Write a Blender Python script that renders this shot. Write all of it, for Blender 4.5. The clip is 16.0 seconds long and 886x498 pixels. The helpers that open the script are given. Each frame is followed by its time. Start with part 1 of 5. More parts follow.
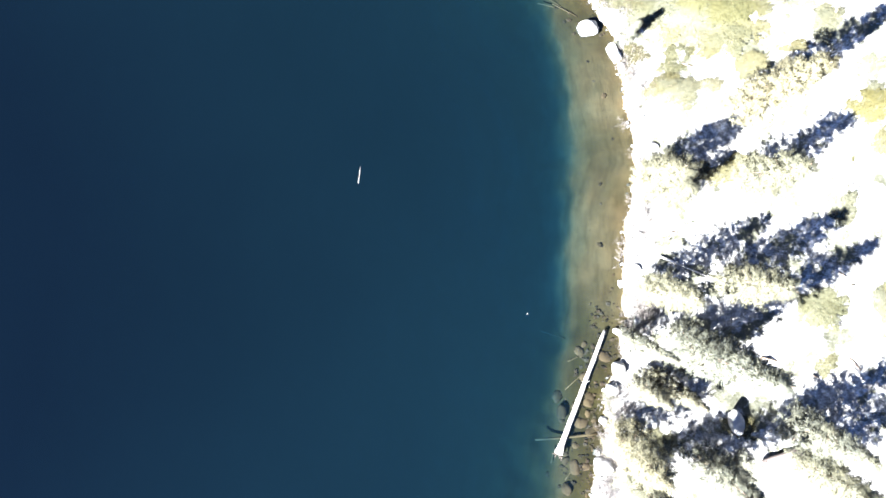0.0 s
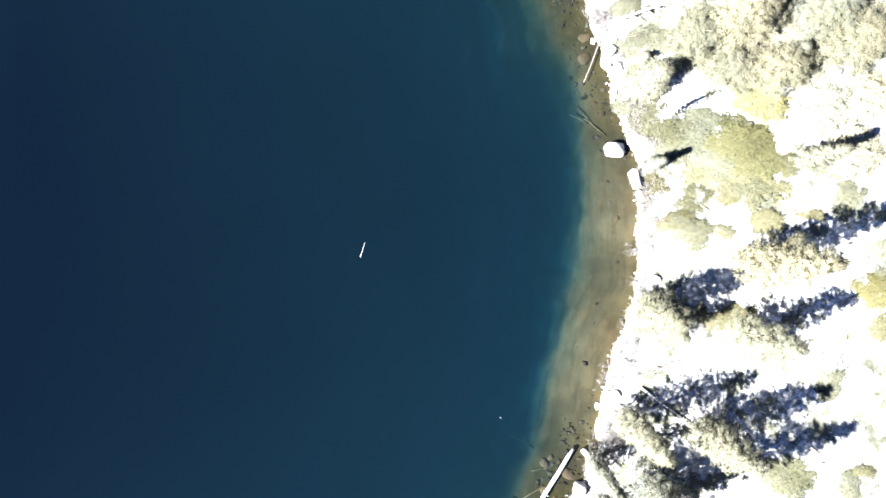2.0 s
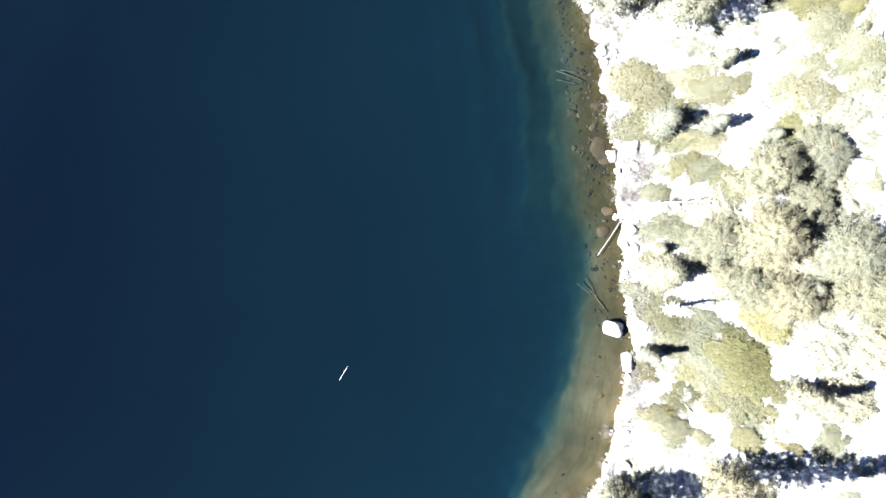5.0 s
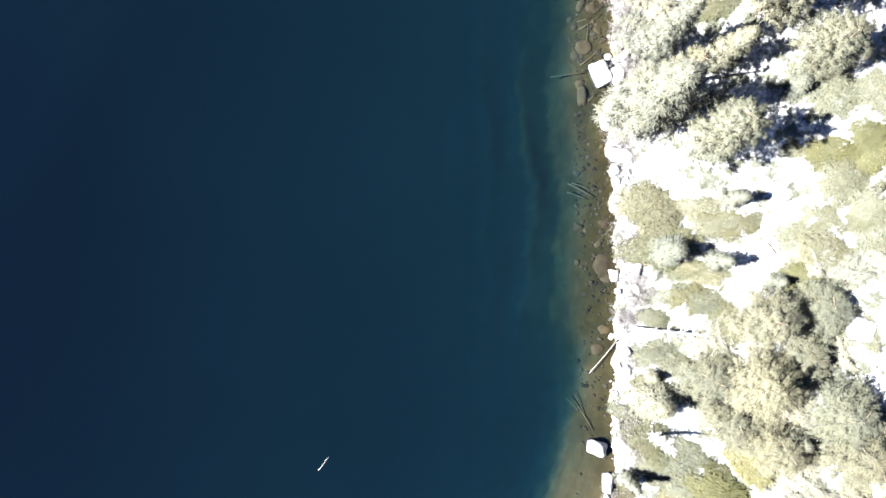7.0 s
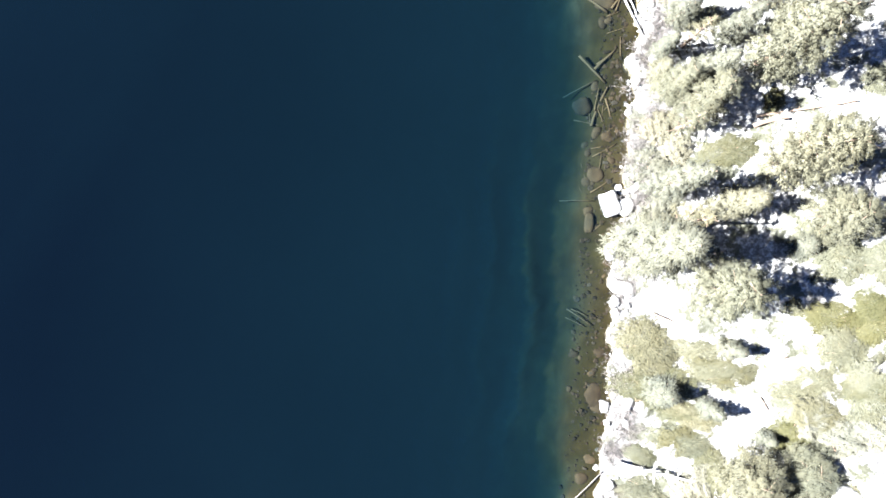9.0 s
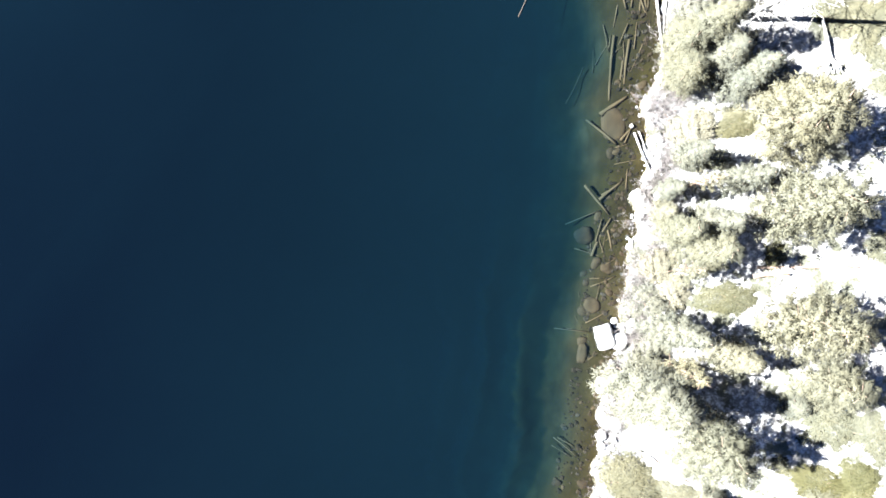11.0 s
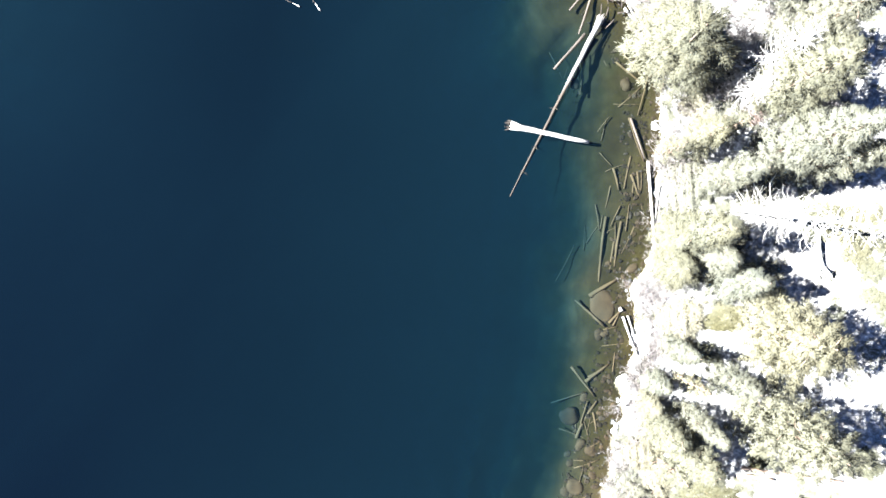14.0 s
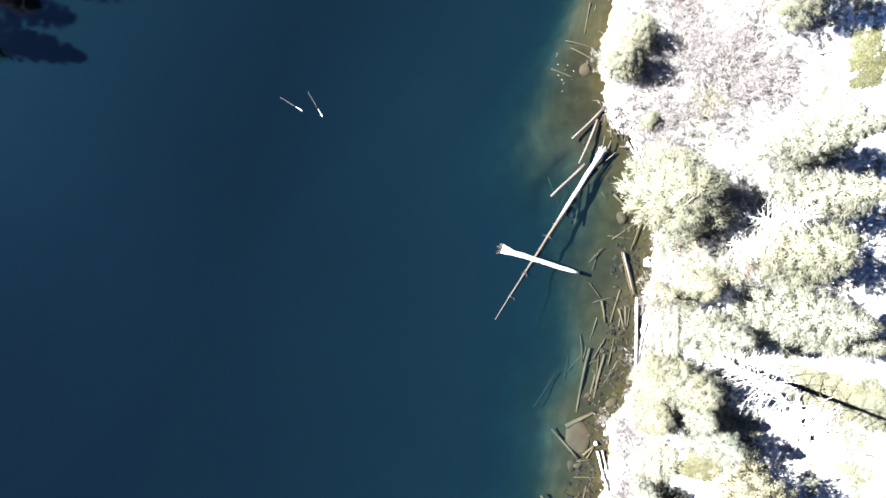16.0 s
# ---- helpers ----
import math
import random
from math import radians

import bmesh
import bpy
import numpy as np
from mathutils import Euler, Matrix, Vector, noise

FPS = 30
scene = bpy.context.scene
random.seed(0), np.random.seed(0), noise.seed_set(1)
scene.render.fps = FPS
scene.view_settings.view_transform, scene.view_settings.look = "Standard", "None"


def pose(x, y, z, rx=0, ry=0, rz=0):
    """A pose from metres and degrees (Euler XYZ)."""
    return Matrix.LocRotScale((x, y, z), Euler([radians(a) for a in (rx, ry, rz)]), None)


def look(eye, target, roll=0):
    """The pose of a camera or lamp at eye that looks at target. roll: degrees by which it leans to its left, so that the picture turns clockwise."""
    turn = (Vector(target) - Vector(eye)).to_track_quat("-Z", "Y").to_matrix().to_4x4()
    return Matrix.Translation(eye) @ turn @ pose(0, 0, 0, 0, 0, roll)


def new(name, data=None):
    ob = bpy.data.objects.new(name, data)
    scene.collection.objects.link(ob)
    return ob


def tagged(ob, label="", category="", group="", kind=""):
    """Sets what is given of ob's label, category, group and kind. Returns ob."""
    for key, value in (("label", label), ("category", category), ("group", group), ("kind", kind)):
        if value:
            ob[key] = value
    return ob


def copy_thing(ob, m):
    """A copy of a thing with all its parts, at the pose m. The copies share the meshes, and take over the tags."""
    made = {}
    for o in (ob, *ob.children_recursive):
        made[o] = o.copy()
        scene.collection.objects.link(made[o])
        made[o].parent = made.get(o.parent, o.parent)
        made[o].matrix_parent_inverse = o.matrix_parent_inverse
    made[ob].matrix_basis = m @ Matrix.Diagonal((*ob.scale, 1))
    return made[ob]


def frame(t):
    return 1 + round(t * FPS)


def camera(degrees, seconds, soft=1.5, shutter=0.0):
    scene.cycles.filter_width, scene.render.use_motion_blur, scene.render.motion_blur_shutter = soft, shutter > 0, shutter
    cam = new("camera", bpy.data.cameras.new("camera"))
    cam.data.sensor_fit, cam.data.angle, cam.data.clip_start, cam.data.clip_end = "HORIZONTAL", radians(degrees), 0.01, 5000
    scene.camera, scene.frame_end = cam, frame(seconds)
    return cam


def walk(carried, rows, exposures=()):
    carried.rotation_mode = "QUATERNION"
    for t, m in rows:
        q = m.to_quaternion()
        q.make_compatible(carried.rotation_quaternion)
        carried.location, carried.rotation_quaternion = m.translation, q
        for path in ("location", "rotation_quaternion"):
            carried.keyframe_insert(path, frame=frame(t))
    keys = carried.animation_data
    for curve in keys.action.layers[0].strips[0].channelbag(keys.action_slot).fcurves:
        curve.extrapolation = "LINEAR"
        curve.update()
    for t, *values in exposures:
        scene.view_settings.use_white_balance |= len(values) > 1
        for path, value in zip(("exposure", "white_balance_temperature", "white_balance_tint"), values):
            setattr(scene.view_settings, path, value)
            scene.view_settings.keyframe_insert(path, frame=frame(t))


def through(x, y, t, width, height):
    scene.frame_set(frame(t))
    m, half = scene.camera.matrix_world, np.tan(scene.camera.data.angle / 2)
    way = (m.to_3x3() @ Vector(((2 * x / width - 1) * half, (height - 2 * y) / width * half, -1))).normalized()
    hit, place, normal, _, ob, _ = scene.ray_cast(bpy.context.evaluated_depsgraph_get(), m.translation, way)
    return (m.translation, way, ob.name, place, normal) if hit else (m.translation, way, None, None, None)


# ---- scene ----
import itertools

cam = camera(70.0, 16.0, soft=1.55)

# the flight: seconds; place; small tilts and heading. It looks straight down from about 45 m over the lake
PATH = [
    (0.0, 0.040, -0.002, 45.078, 0.041, 0.131, -0.730),
    (0.5, 0.044, 1.622, 45.094, 0.025, 0.092, 1.652),
    (1.0, 0.015, 3.270, 45.089, -0.006, 0.051, 4.212),
    (1.5, -0.104, 4.895, 45.088, -0.009, 0.041, 7.039),
    (2.0, -0.308, 6.440, 45.186, 0.029, 0.005, 10.253),
    (2.5, -0.565, 8.011, 45.211, 0.052, -0.008, 12.906),
    (3.0, -0.909, 9.642, 45.136, 0.016, -0.022, 15.443),
    (3.5, -1.305, 11.267, 45.049, -0.021, -0.051, 17.657),
    (4.0, -1.766, 12.925, 45.000, -0.025, -0.064, 19.667),
    (6.5, -5.017, 21.061, 44.737, -0.096, -0.059, 26.722),
    (7.0, -5.825, 22.714, 44.716, -0.001, -0.021, 28.621),
    (7.5, -6.731, 24.409, 44.664, 0.060, 0.013, 30.129),
    (8.0, -7.688, 26.140, 44.643, 0.098, 0.062, 31.443),
    (8.5, -8.729, 27.870, 44.590, 0.164, 0.055, 32.708),
    (9.0, -9.880, 29.614, 44.528, 0.142, -0.031, 33.943),
    (9.5, -11.107, 31.438, 44.487, 0.026, -0.110, 35.090),
    (10.0, -12.368, 33.237, 44.421, -0.074, -0.196, 36.418),
    (12.5, -18.061, 41.834, 44.328, 0.138, 0.108, 38.959),
    (13.0, -19.294, 43.552, 44.303, 0.066, 0.016, 39.135),
    (13.5, -20.560, 45.256, 44.198, 0.009, -0.047, 39.440),
    (14.0, -21.832, 46.967, 44.062, -0.044, -0.109, 40.005),
    (14.5, -23.071, 48.670, 43.936, -0.083, -0.158, 40.876),
    (15.0, -24.227, 50.378, 43.839, -0.103, -0.102, 42.073),
    (15.5, -25.293, 52.082, 43.796, -0.078, 0.056, 43.216),
    (16.0, -26.388, 53.842, 43.841, 0.010, 0.299, 45.264),
]
walk(cam, [(t, pose(x, y, z, rx, ry, rz)) for t, x, y, z, rx, ry, rz in PATH], ((0, 4.9, 5950, 8), (2, 4.69, 5950, 8), (4, 4.6, 5950, 8), (7, 4.35, 5950, 8), (10, 4.36, 5950, 8), (13, 4.62, 5950, 8), (14, 4.65, 5950, 8), (16, 4.70, 5950, 8)))

# ---- daylight: clear sky, sun from the lake side ----
SUN_ELEV, SHADOW_DIR = 36.5, 33.0
world = bpy.data.worlds.new("sky")
scene.world = world
world.use_nodes = True
wn, wl = world.node_tree.nodes, world.node_tree.links
sky = wn.new("ShaderNodeTexSky")
sky.sky_type = "NISHITA"
sky.sun_disc = False
sky.sun_elevation = radians(SUN_ELEV)
sky.sun_rotation = radians(90 - (SHADOW_DIR + 180))
sky.altitude = 1900
sky.dust_density, sky.air_density, sky.ozone_density = 0.0, 0.26, 7.0
wn["Background"].inputs["Strength"].default_value = 0.06
wl.new(sky.outputs["Color"], wn["Background"].inputs["Color"])
sun_data = bpy.data.lights.new("sun", "SUN")
sun_data.energy, sun_data.angle, sun_data.color = 5.0, radians(0.6), (1.0, 0.97, 0.92)
sun = new("sun", sun_data)
ce, se = math.cos(radians(SUN_ELEV)), math.sin(radians(SUN_ELEV))
SUN_WAY = Vector((ce * math.cos(radians(SHADOW_DIR)), ce * math.sin(radians(SHADOW_DIR)), -se))
sun.matrix_world = look((-60, -40, 90), Vector((-60, -40, 90)) + SUN_WAY)

# ---- materials ----
def material(name):
    m = bpy.data.materials.new(name)
    m.use_nodes = True
    nt = m.node_tree
    nt.nodes.clear()
    return m, nt


def node(nt, kind, **values):
    n = nt.nodes.new(kind)
    for key, v in values.items():
        n.inputs[key.replace("_", " ")].default_value = v
    return n


def maths(nt, op, a, b=None):
    n = nt.nodes.new("ShaderNodeMath")
    n.operation = op
    for i, v in enumerate((a, b)):
        if v is None:
            continue
        if isinstance(v, (int, float)):
            n.inputs[i].default_value = v
        else:
            nt.links.new(v, n.inputs[i])
    return n.outputs[0]


def ramp(nt, fac, stops):
    n = nt.nodes.new("ShaderNodeValToRGB")
    e = n.color_ramp.elements
    while len(e) < len(stops):
        e.new(0.5)
    for k, (p, c) in zip(e, stops):
        k.position, k.color = p, (*c, 1)
    nt.links.new(fac, n.inputs[0])
    return n.outputs[0]


def mix(nt, fac, a, b, how="MIX"):
    n = nt.nodes.new("ShaderNodeMix")
    n.data_type, n.blend_type = "RGBA", how
    for i, v in ((0, fac), (6, a), (7, b)):
        if isinstance(v, (int, float)):
            n.inputs[i].default_value = v
        elif isinstance(v, tuple):
            n.inputs[i].default_value = (*v, 1)
        else:
            nt.links.new(v, n.inputs[i])
    return n.outputs[2]


def fractal(nt, scale, detail=4, rough=0.6, space="Object"):
    c = nt.nodes.new("ShaderNodeTexCoord")
    n = node(nt, "ShaderNodeTexNoise", Scale=scale, Detail=detail, Roughness=rough)
    if space == "World":
        g = nt.nodes.new("ShaderNodeNewGeometry")
        nt.links.new(g.outputs["Position"], n.inputs["Vector"])
    else:
        nt.links.new(c.outputs["Object"], n.inputs["Vector"])
    return n.outputs["Fac"]


def finish(nt, colour, rough=0.9, bump=None, strength=0.5, dist=0.02, sheen=None):
    p = node(nt, "ShaderNodeBsdfPrincipled", Roughness=rough)
    p.inputs["Specular IOR Level"].default_value = 0.25
    o = nt.nodes.new("ShaderNodeOutputMaterial")
    if isinstance(colour, tuple):
        p.inputs["Base Color"].default_value = (*colour, 1)
    else:
        nt.links.new(colour, p.inputs["Base Color"])
    if bump is not None:
        b = node(nt, "ShaderNodeBump", Strength=strength, Distance=dist)
        nt.links.new(bump, b.inputs["Height"])
        nt.links.new(b.outputs[0], p.inputs["Normal"])
    nt.links.new(p.outputs[0], o.inputs[0])
    return p


def stone_like(name, a, b, c, scale=2.0):
    m, nt = material(name)
    n1, n2 = fractal(nt, scale, 5), fractal(nt, scale * 9, 3, 0.7)
    oi = nt.nodes.new("ShaderNodeObjectInfo")
    col = ramp(nt, n1, [(0.3, a), (0.5, b), (0.7, c)])
    col = mix(nt, maths(nt, "MULTIPLY", n2, 0.5), col, tuple(0.6 * v for v in a))
    col = mix(nt, 0.5, col, ramp(nt, oi.outputs["Random"], [(0, tuple(v * 0.75 for v in b)), (1, tuple(min(v * 1.15, 0.8) for v in c))]))
    finish(nt, col, 0.85, n2, 0.6, 0.03)
    return m


def wood_like(name, a, b, c):
    m, nt = material(name)
    tc = nt.nodes.new("ShaderNodeTexCoord")
    mp = node(nt, "ShaderNodeMapping")
    mp.inputs["Scale"].default_value = (14, 14, 0.8)
    nt.links.new(tc.outputs["Object"], mp.inputs[0])
    n = node(nt, "ShaderNodeTexNoise", Scale=1.0, Detail=5, Roughness=0.65)
    nt.links.new(mp.outputs[0], n.inputs["Vector"])
    n2 = fractal(nt, 1.3, 3)
    col = ramp(nt, n.outputs["Fac"], [(0.3, a), (0.52, b), (0.72, c)])
    col = mix(nt, maths(nt, "MULTIPLY", n2, 0.6), col, tuple(0.7 * v for v in b))
    finish(nt, col, 0.8, n.outputs["Fac"], 0.5, 0.02)
    return m


def half_bleached(name, length):
    """Weathered pole: white and bare from the butt to a third of its length, brown beyond."""
    m, nt = material(name)
    tc, sp, mp = nt.nodes.new("ShaderNodeTexCoord"), nt.nodes.new("ShaderNodeSeparateXYZ"), node(nt, "ShaderNodeMapping")
    nt.links.new(tc.outputs["Object"], sp.inputs[0])
    mp.inputs["Scale"].default_value = (14, 14, 0.8)
    nt.links.new(tc.outputs["Object"], mp.inputs[0])
    n = node(nt, "ShaderNodeTexNoise", Scale=1.0, Detail=5, Roughness=0.65)
    nt.links.new(mp.outputs[0], n.inputs["Vector"])
    along = maths(nt, "ADD", maths(nt, "DIVIDE", sp.outputs["Z"], length), maths(nt, "MULTIPLY", maths(nt, "SUBTRACT", n.outputs["Fac"], 0.5), 0.35))
    white = ramp(nt, n.outputs["Fac"], [(0.3, (0.035, 0.033, 0.031)), (0.5, (0.10, 0.097, 0.092)), (0.7, (0.17, 0.165, 0.158))])
    brown = ramp(nt, n.outputs["Fac"], [(0.3, (0.007, 0.005, 0.003)), (0.5, (0.013, 0.0088, 0.0056)), (0.7, (0.030, 0.021, 0.014))])
    finish(nt, mix(nt, ramp(nt, along, [(0.24, (0, 0, 0)), (0.42, (1, 1, 1))]), white, brown), 0.8, n.outputs["Fac"], 0.5, 0.02)
    return m


def leaf_like(name, a, b, c, through=0.25):
    """a: dark, b: middle, c: light needles or leaves; some light passes through the blade."""
    m, nt = material(name)
    g = nt.nodes.new("ShaderNodeNewGeometry")
    oi = nt.nodes.new("ShaderNodeObjectInfo")
    broad, fine = fractal(nt, 0.8, 3, 0.6, "World"), fractal(nt, 7.0, 3, 0.7, "World")
    col = ramp(nt, g.outputs["Random Per Island"], [(0.0, a), (0.45, b), (1.0, c)])
    col = mix(nt, 0.5, col, ramp(nt, fine, [(0.32, a), (0.5, b), (0.68, c)]))
    col = mix(nt, ramp(nt, broad, [(0.35, (0, 0, 0)), (0.7, (0.4, 0.4, 0.4))]), col, (c[0] * 1.15, c[1], c[2] * 0.75))
    col = mix(nt, 0.35, col, ramp(nt, oi.outputs["Random"], [(0, (b[0] * 0.86, b[1] * 0.93, b[2] * 0.98)), (0.5, b), (1, (c[0] * 1.2, c[1] * 1.06, c[2] * 0.85))]))
    d = node(nt, "ShaderNodeBsdfPrincipled", Roughness=0.6)
    d.inputs["Specular IOR Level"].default_value = 0.1
    nt.links.new(col, d.inputs["Base Color"])
    t = nt.nodes.new("ShaderNodeBsdfTranslucent")
    nt.links.new(col, t.inputs["Color"])
    mx = nt.nodes.new("ShaderNodeMixShader")
    mx.inputs[0].default_value = through
    nt.links.new(d.outputs[0], mx.inputs[1])
    nt.links.new(t.outputs[0], mx.inputs[2])
    # fine needles and twigs leave part of each spray open
    thin, gaps = nt.nodes.new("ShaderNodeMixShader"), nt.nodes.new("ShaderNodeBsdfTransparent")
    thin.inputs[0].default_value = 0.3
    nt.links.new(mx.outputs[0], thin.inputs[1])
    nt.links.new(gaps.outputs[0], thin.inputs[2])
    o = nt.nodes.new("ShaderNodeOutputMaterial")
    nt.links.new(thin.outputs[0], o.inputs[0])
    return m


M_PINE = leaf_like("pine_needles", (0.0799, 0.0777, 0.0554), (0.1080, 0.1050, 0.0749), (0.1361, 0.1323, 0.0944), 0.55)
M_FIR = leaf_like("fir_needles", (0.0784, 0.0784, 0.0614), (0.1060, 0.1060, 0.0830), (0.1336, 0.1336, 0.1045), 0.55)
M_SHRUB = leaf_like("olive_shrub_leaves", (0.0299, 0.0289, 0.0160), (0.0440, 0.0425, 0.0235), (0.0590, 0.0570, 0.0315), 0.35)
M_SHRUB_PALE = leaf_like("grey_green_shrub_leaves", (0.0424, 0.0418, 0.0282), (0.0573, 0.0565, 0.0381), (0.0722, 0.0712, 0.0480), 0.35)
M_SHRUB_GOLD = leaf_like("yellow_green_shrub_leaves", (0.0313, 0.0299, 0.0133), (0.0460, 0.0440, 0.0195), (0.0616, 0.0590, 0.0261), 0.35)
M_THICKET = leaf_like("thicket_leaves", (0.0626, 0.0605, 0.0470), (0.0920, 0.0890, 0.0691), (0.1233, 0.1193, 0.0927), 0.4)
M_RUST = leaf_like("dead_red_needles", (0.050, 0.028, 0.020), (0.080, 0.050, 0.038), (0.110, 0.078, 0.062), 0.3)
M_TWIG = wood_like("dry_grey_twigs", (0.048, 0.041, 0.037), (0.086, 0.075, 0.069), (0.135, 0.120, 0.112))
M_BARK = wood_like("pine_bark", (0.05, 0.035, 0.025), (0.10, 0.07, 0.05), (0.18, 0.13, 0.09))
M_BLEACH = wood_like("bleached_wood", (0.085, 0.078, 0.070), (0.17, 0.16, 0.147), (0.25, 0.24, 0.225))
M_BROWNLOG = wood_like("brown_bare_log", (0.007, 0.005, 0.003), (0.013, 0.0088, 0.0056), (0.027, 0.020, 0.014))
M_TAN = wood_like("tan_bare_wood", (0.040, 0.031, 0.027), (0.060, 0.047, 0.042), (0.085, 0.070, 0.063))
M_LONGLOG = half_bleached("half_bleached_log", 13.8)
M_WET = wood_like("dark_wet_wood", (0.012, 0.010, 0.008), (0.026, 0.020, 0.015), (0.050, 0.040, 0.030))
M_SUNK = wood_like("waterlogged_wood", (0.125, 0.082, 0.044), (0.245, 0.165, 0.090), (0.37, 0.26, 0.155))
M_GRANITE = stone_like("pale_granite", (0.10, 0.095, 0.09), (0.17, 0.163, 0.155), (0.24, 0.232, 0.22))
M_SUNKSTONE = stone_like("algae_brown_stone", (0.062, 0.042, 0.025), (0.12, 0.080, 0.047), (0.20, 0.132, 0.074), 1.6)


def rubble_material():
    m, nt = material("mixed_brown_rubble")
    g = nt.nodes.new("ShaderNodeNewGeometry")
    col = ramp(nt, g.outputs["Random Per Island"], [(0.0, (0.030, 0.024, 0.017)), (0.35, (0.080, 0.058, 0.036)), (0.65, (0.13, 0.082, 0.050)), (0.85, (0.13, 0.10, 0.075)), (1.0, (0.16, 0.13, 0.10))])
    n = fractal(nt, 9.0, 4, 0.7)
    finish(nt, mix(nt, maths(nt, "MULTIPLY", n, 0.6), col, (0.035, 0.028, 0.018)), 0.9, n, 0.6, 0.02)
    return m


M_RUBBLE = rubble_material()


def ground_material():
    m, nt = material("shore_soil_and_lake_bed")
    g = nt.nodes.new("ShaderNodeNewGeometry")
    sep = nt.nodes.new("ShaderNodeSeparateXYZ")
    nt.links.new(g.outputs["Position"], sep.inputs[0])
    big, mid, fine = fractal(nt, 0.16, 4, 0.6, "World"), fractal(nt, 1.1, 5, 0.65, "World"), fractal(nt, 9.0, 4, 0.7, "World")
    grit = fractal(nt, 3.2, 6, 0.75, "World")
    soil = ramp(nt, grit, [(0.36, (0.038, 0.036, 0.034)), (0.47, (0.075, 0.072, 0.069)), (0.56, (0.17, 0.167, 0.162)), (0.68, (0.30, 0.295, 0.29))])
    litter = ramp(nt, fine, [(0.35, (0.036, 0.031, 0.028)), (0.6, (0.14, 0.13, 0.122))])
    soil = mix(nt, maths(nt, "MULTIPLY", ramp(nt, big, [(0.4, (0, 0, 0)), (0.65, (1, 1, 1))]), 0.45), soil, litter)
    tuft = fractal(nt, 0.55, 6, 0.7, "World")
    soil = mix(nt, maths(nt, "MULTIPLY", ramp(nt, tuft, [(0.52, (0, 0, 0)), (0.57, (1, 1, 1))]), 0.88), soil, ramp(nt, fine, [(0.35, (0.017, 0.017, 0.0095)), (0.65, (0.032, 0.032, 0.021))]))
    sandy = nt.nodes.new("ShaderNodeAttribute")
    sandy.attribute_name = "sand"
    mud = ramp(nt, big, [(0.35, (0.034, 0.029, 0.013)), (0.5, (0.058, 0.046, 0.021)), (0.65, (0.090, 0.068, 0.032))])
    sand = ramp(nt, big, [(0.32, (0.15, 0.115, 0.064)), (0.5, (0.23, 0.172, 0.096)), (0.62, (0.34, 0.25, 0.142))])
    algae = fractal(nt, 0.35, 5, 0.65, "World")
    mud = mix(nt, ramp(nt, algae, [(0.42, (0, 0, 0)), (0.62, (0.85, 0.85, 0.85))]), mud, (0.105, 0.086, 0.031))
    silt = mix(nt, sandy.outputs["Fac"], mud, sand)
    silt = mix(nt, 0.42, silt, ramp(nt, mid, [(0.3, (0.026, 0.022, 0.011)), (0.5, (0.052, 0.041, 0.020)), (0.7, (0.11, 0.083, 0.042))]))
    lip = nt.nodes.new("ShaderNodeAttribute")
    lip.attribute_name = "lip"
    silt = mix(nt, lip.outputs["Fac"], silt, (0.27, 0.22, 0.135))
    offshore = nt.nodes.new("ShaderNodeAttribute")
    offshore.attribute_name = "offshore"
    lines = nt.nodes.new("ShaderNodeCombineXYZ")
    nt.links.new(maths(nt, "ADD", maths(nt, "MULTIPLY", offshore.outputs["Fac"], 2.2), maths(nt, "MULTIPLY", mid, 1.6)), lines.inputs[0])
    nt.links.new(maths(nt, "MULTIPLY", sep.outputs["Y"], 0.22), lines.inputs[1])
    drift = node(nt, "ShaderNodeTexNoise", Scale=1.0, Detail=5, Roughness=0.7)
    nt.links.new(lines.outputs[0], drift.inputs["Vector"])
    silt = mix(nt, ramp(nt, drift.outputs["Fac"], [(0.36, (0.38, 0.38, 0.38)), (0.54, (0, 0, 0))]), silt, (0.045, 0.036, 0.019))
    silt = mix(nt, maths(nt, "MULTIPLY", fine, 0.4), silt, (0.032, 0.026, 0.014))
    wet = node(nt, "ShaderNodeMapRange", From_Min=-0.01, From_Max=0.03)
    nt.links.new(maths(nt, "ADD", sep.outputs["Z"], maths(nt, "MULTIPLY", maths(nt, "SUBTRACT", mid, 0.5), 0.1)), wet.inputs[0])
    col = mix(nt, wet.outputs[0], silt, soil)
    p = finish(nt, col, 0.95, maths(nt, "ADD", mid, maths(nt, "MULTIPLY", fine, 0.4)), 0.7, 0.08)
    p.inputs["Specular IOR Level"].default_value = 0.02
    return m


M_GROUND = ground_material()

# clarity of the lake: what is left of red, green and blue after one metre, and at the surface, and the blue that deep
# water sends back; all put into the sheet's colour
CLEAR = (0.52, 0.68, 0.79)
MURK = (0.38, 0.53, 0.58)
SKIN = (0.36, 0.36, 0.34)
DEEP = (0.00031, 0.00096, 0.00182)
SHALLOW_GAIN = (1.55, 1.88, 1.52)


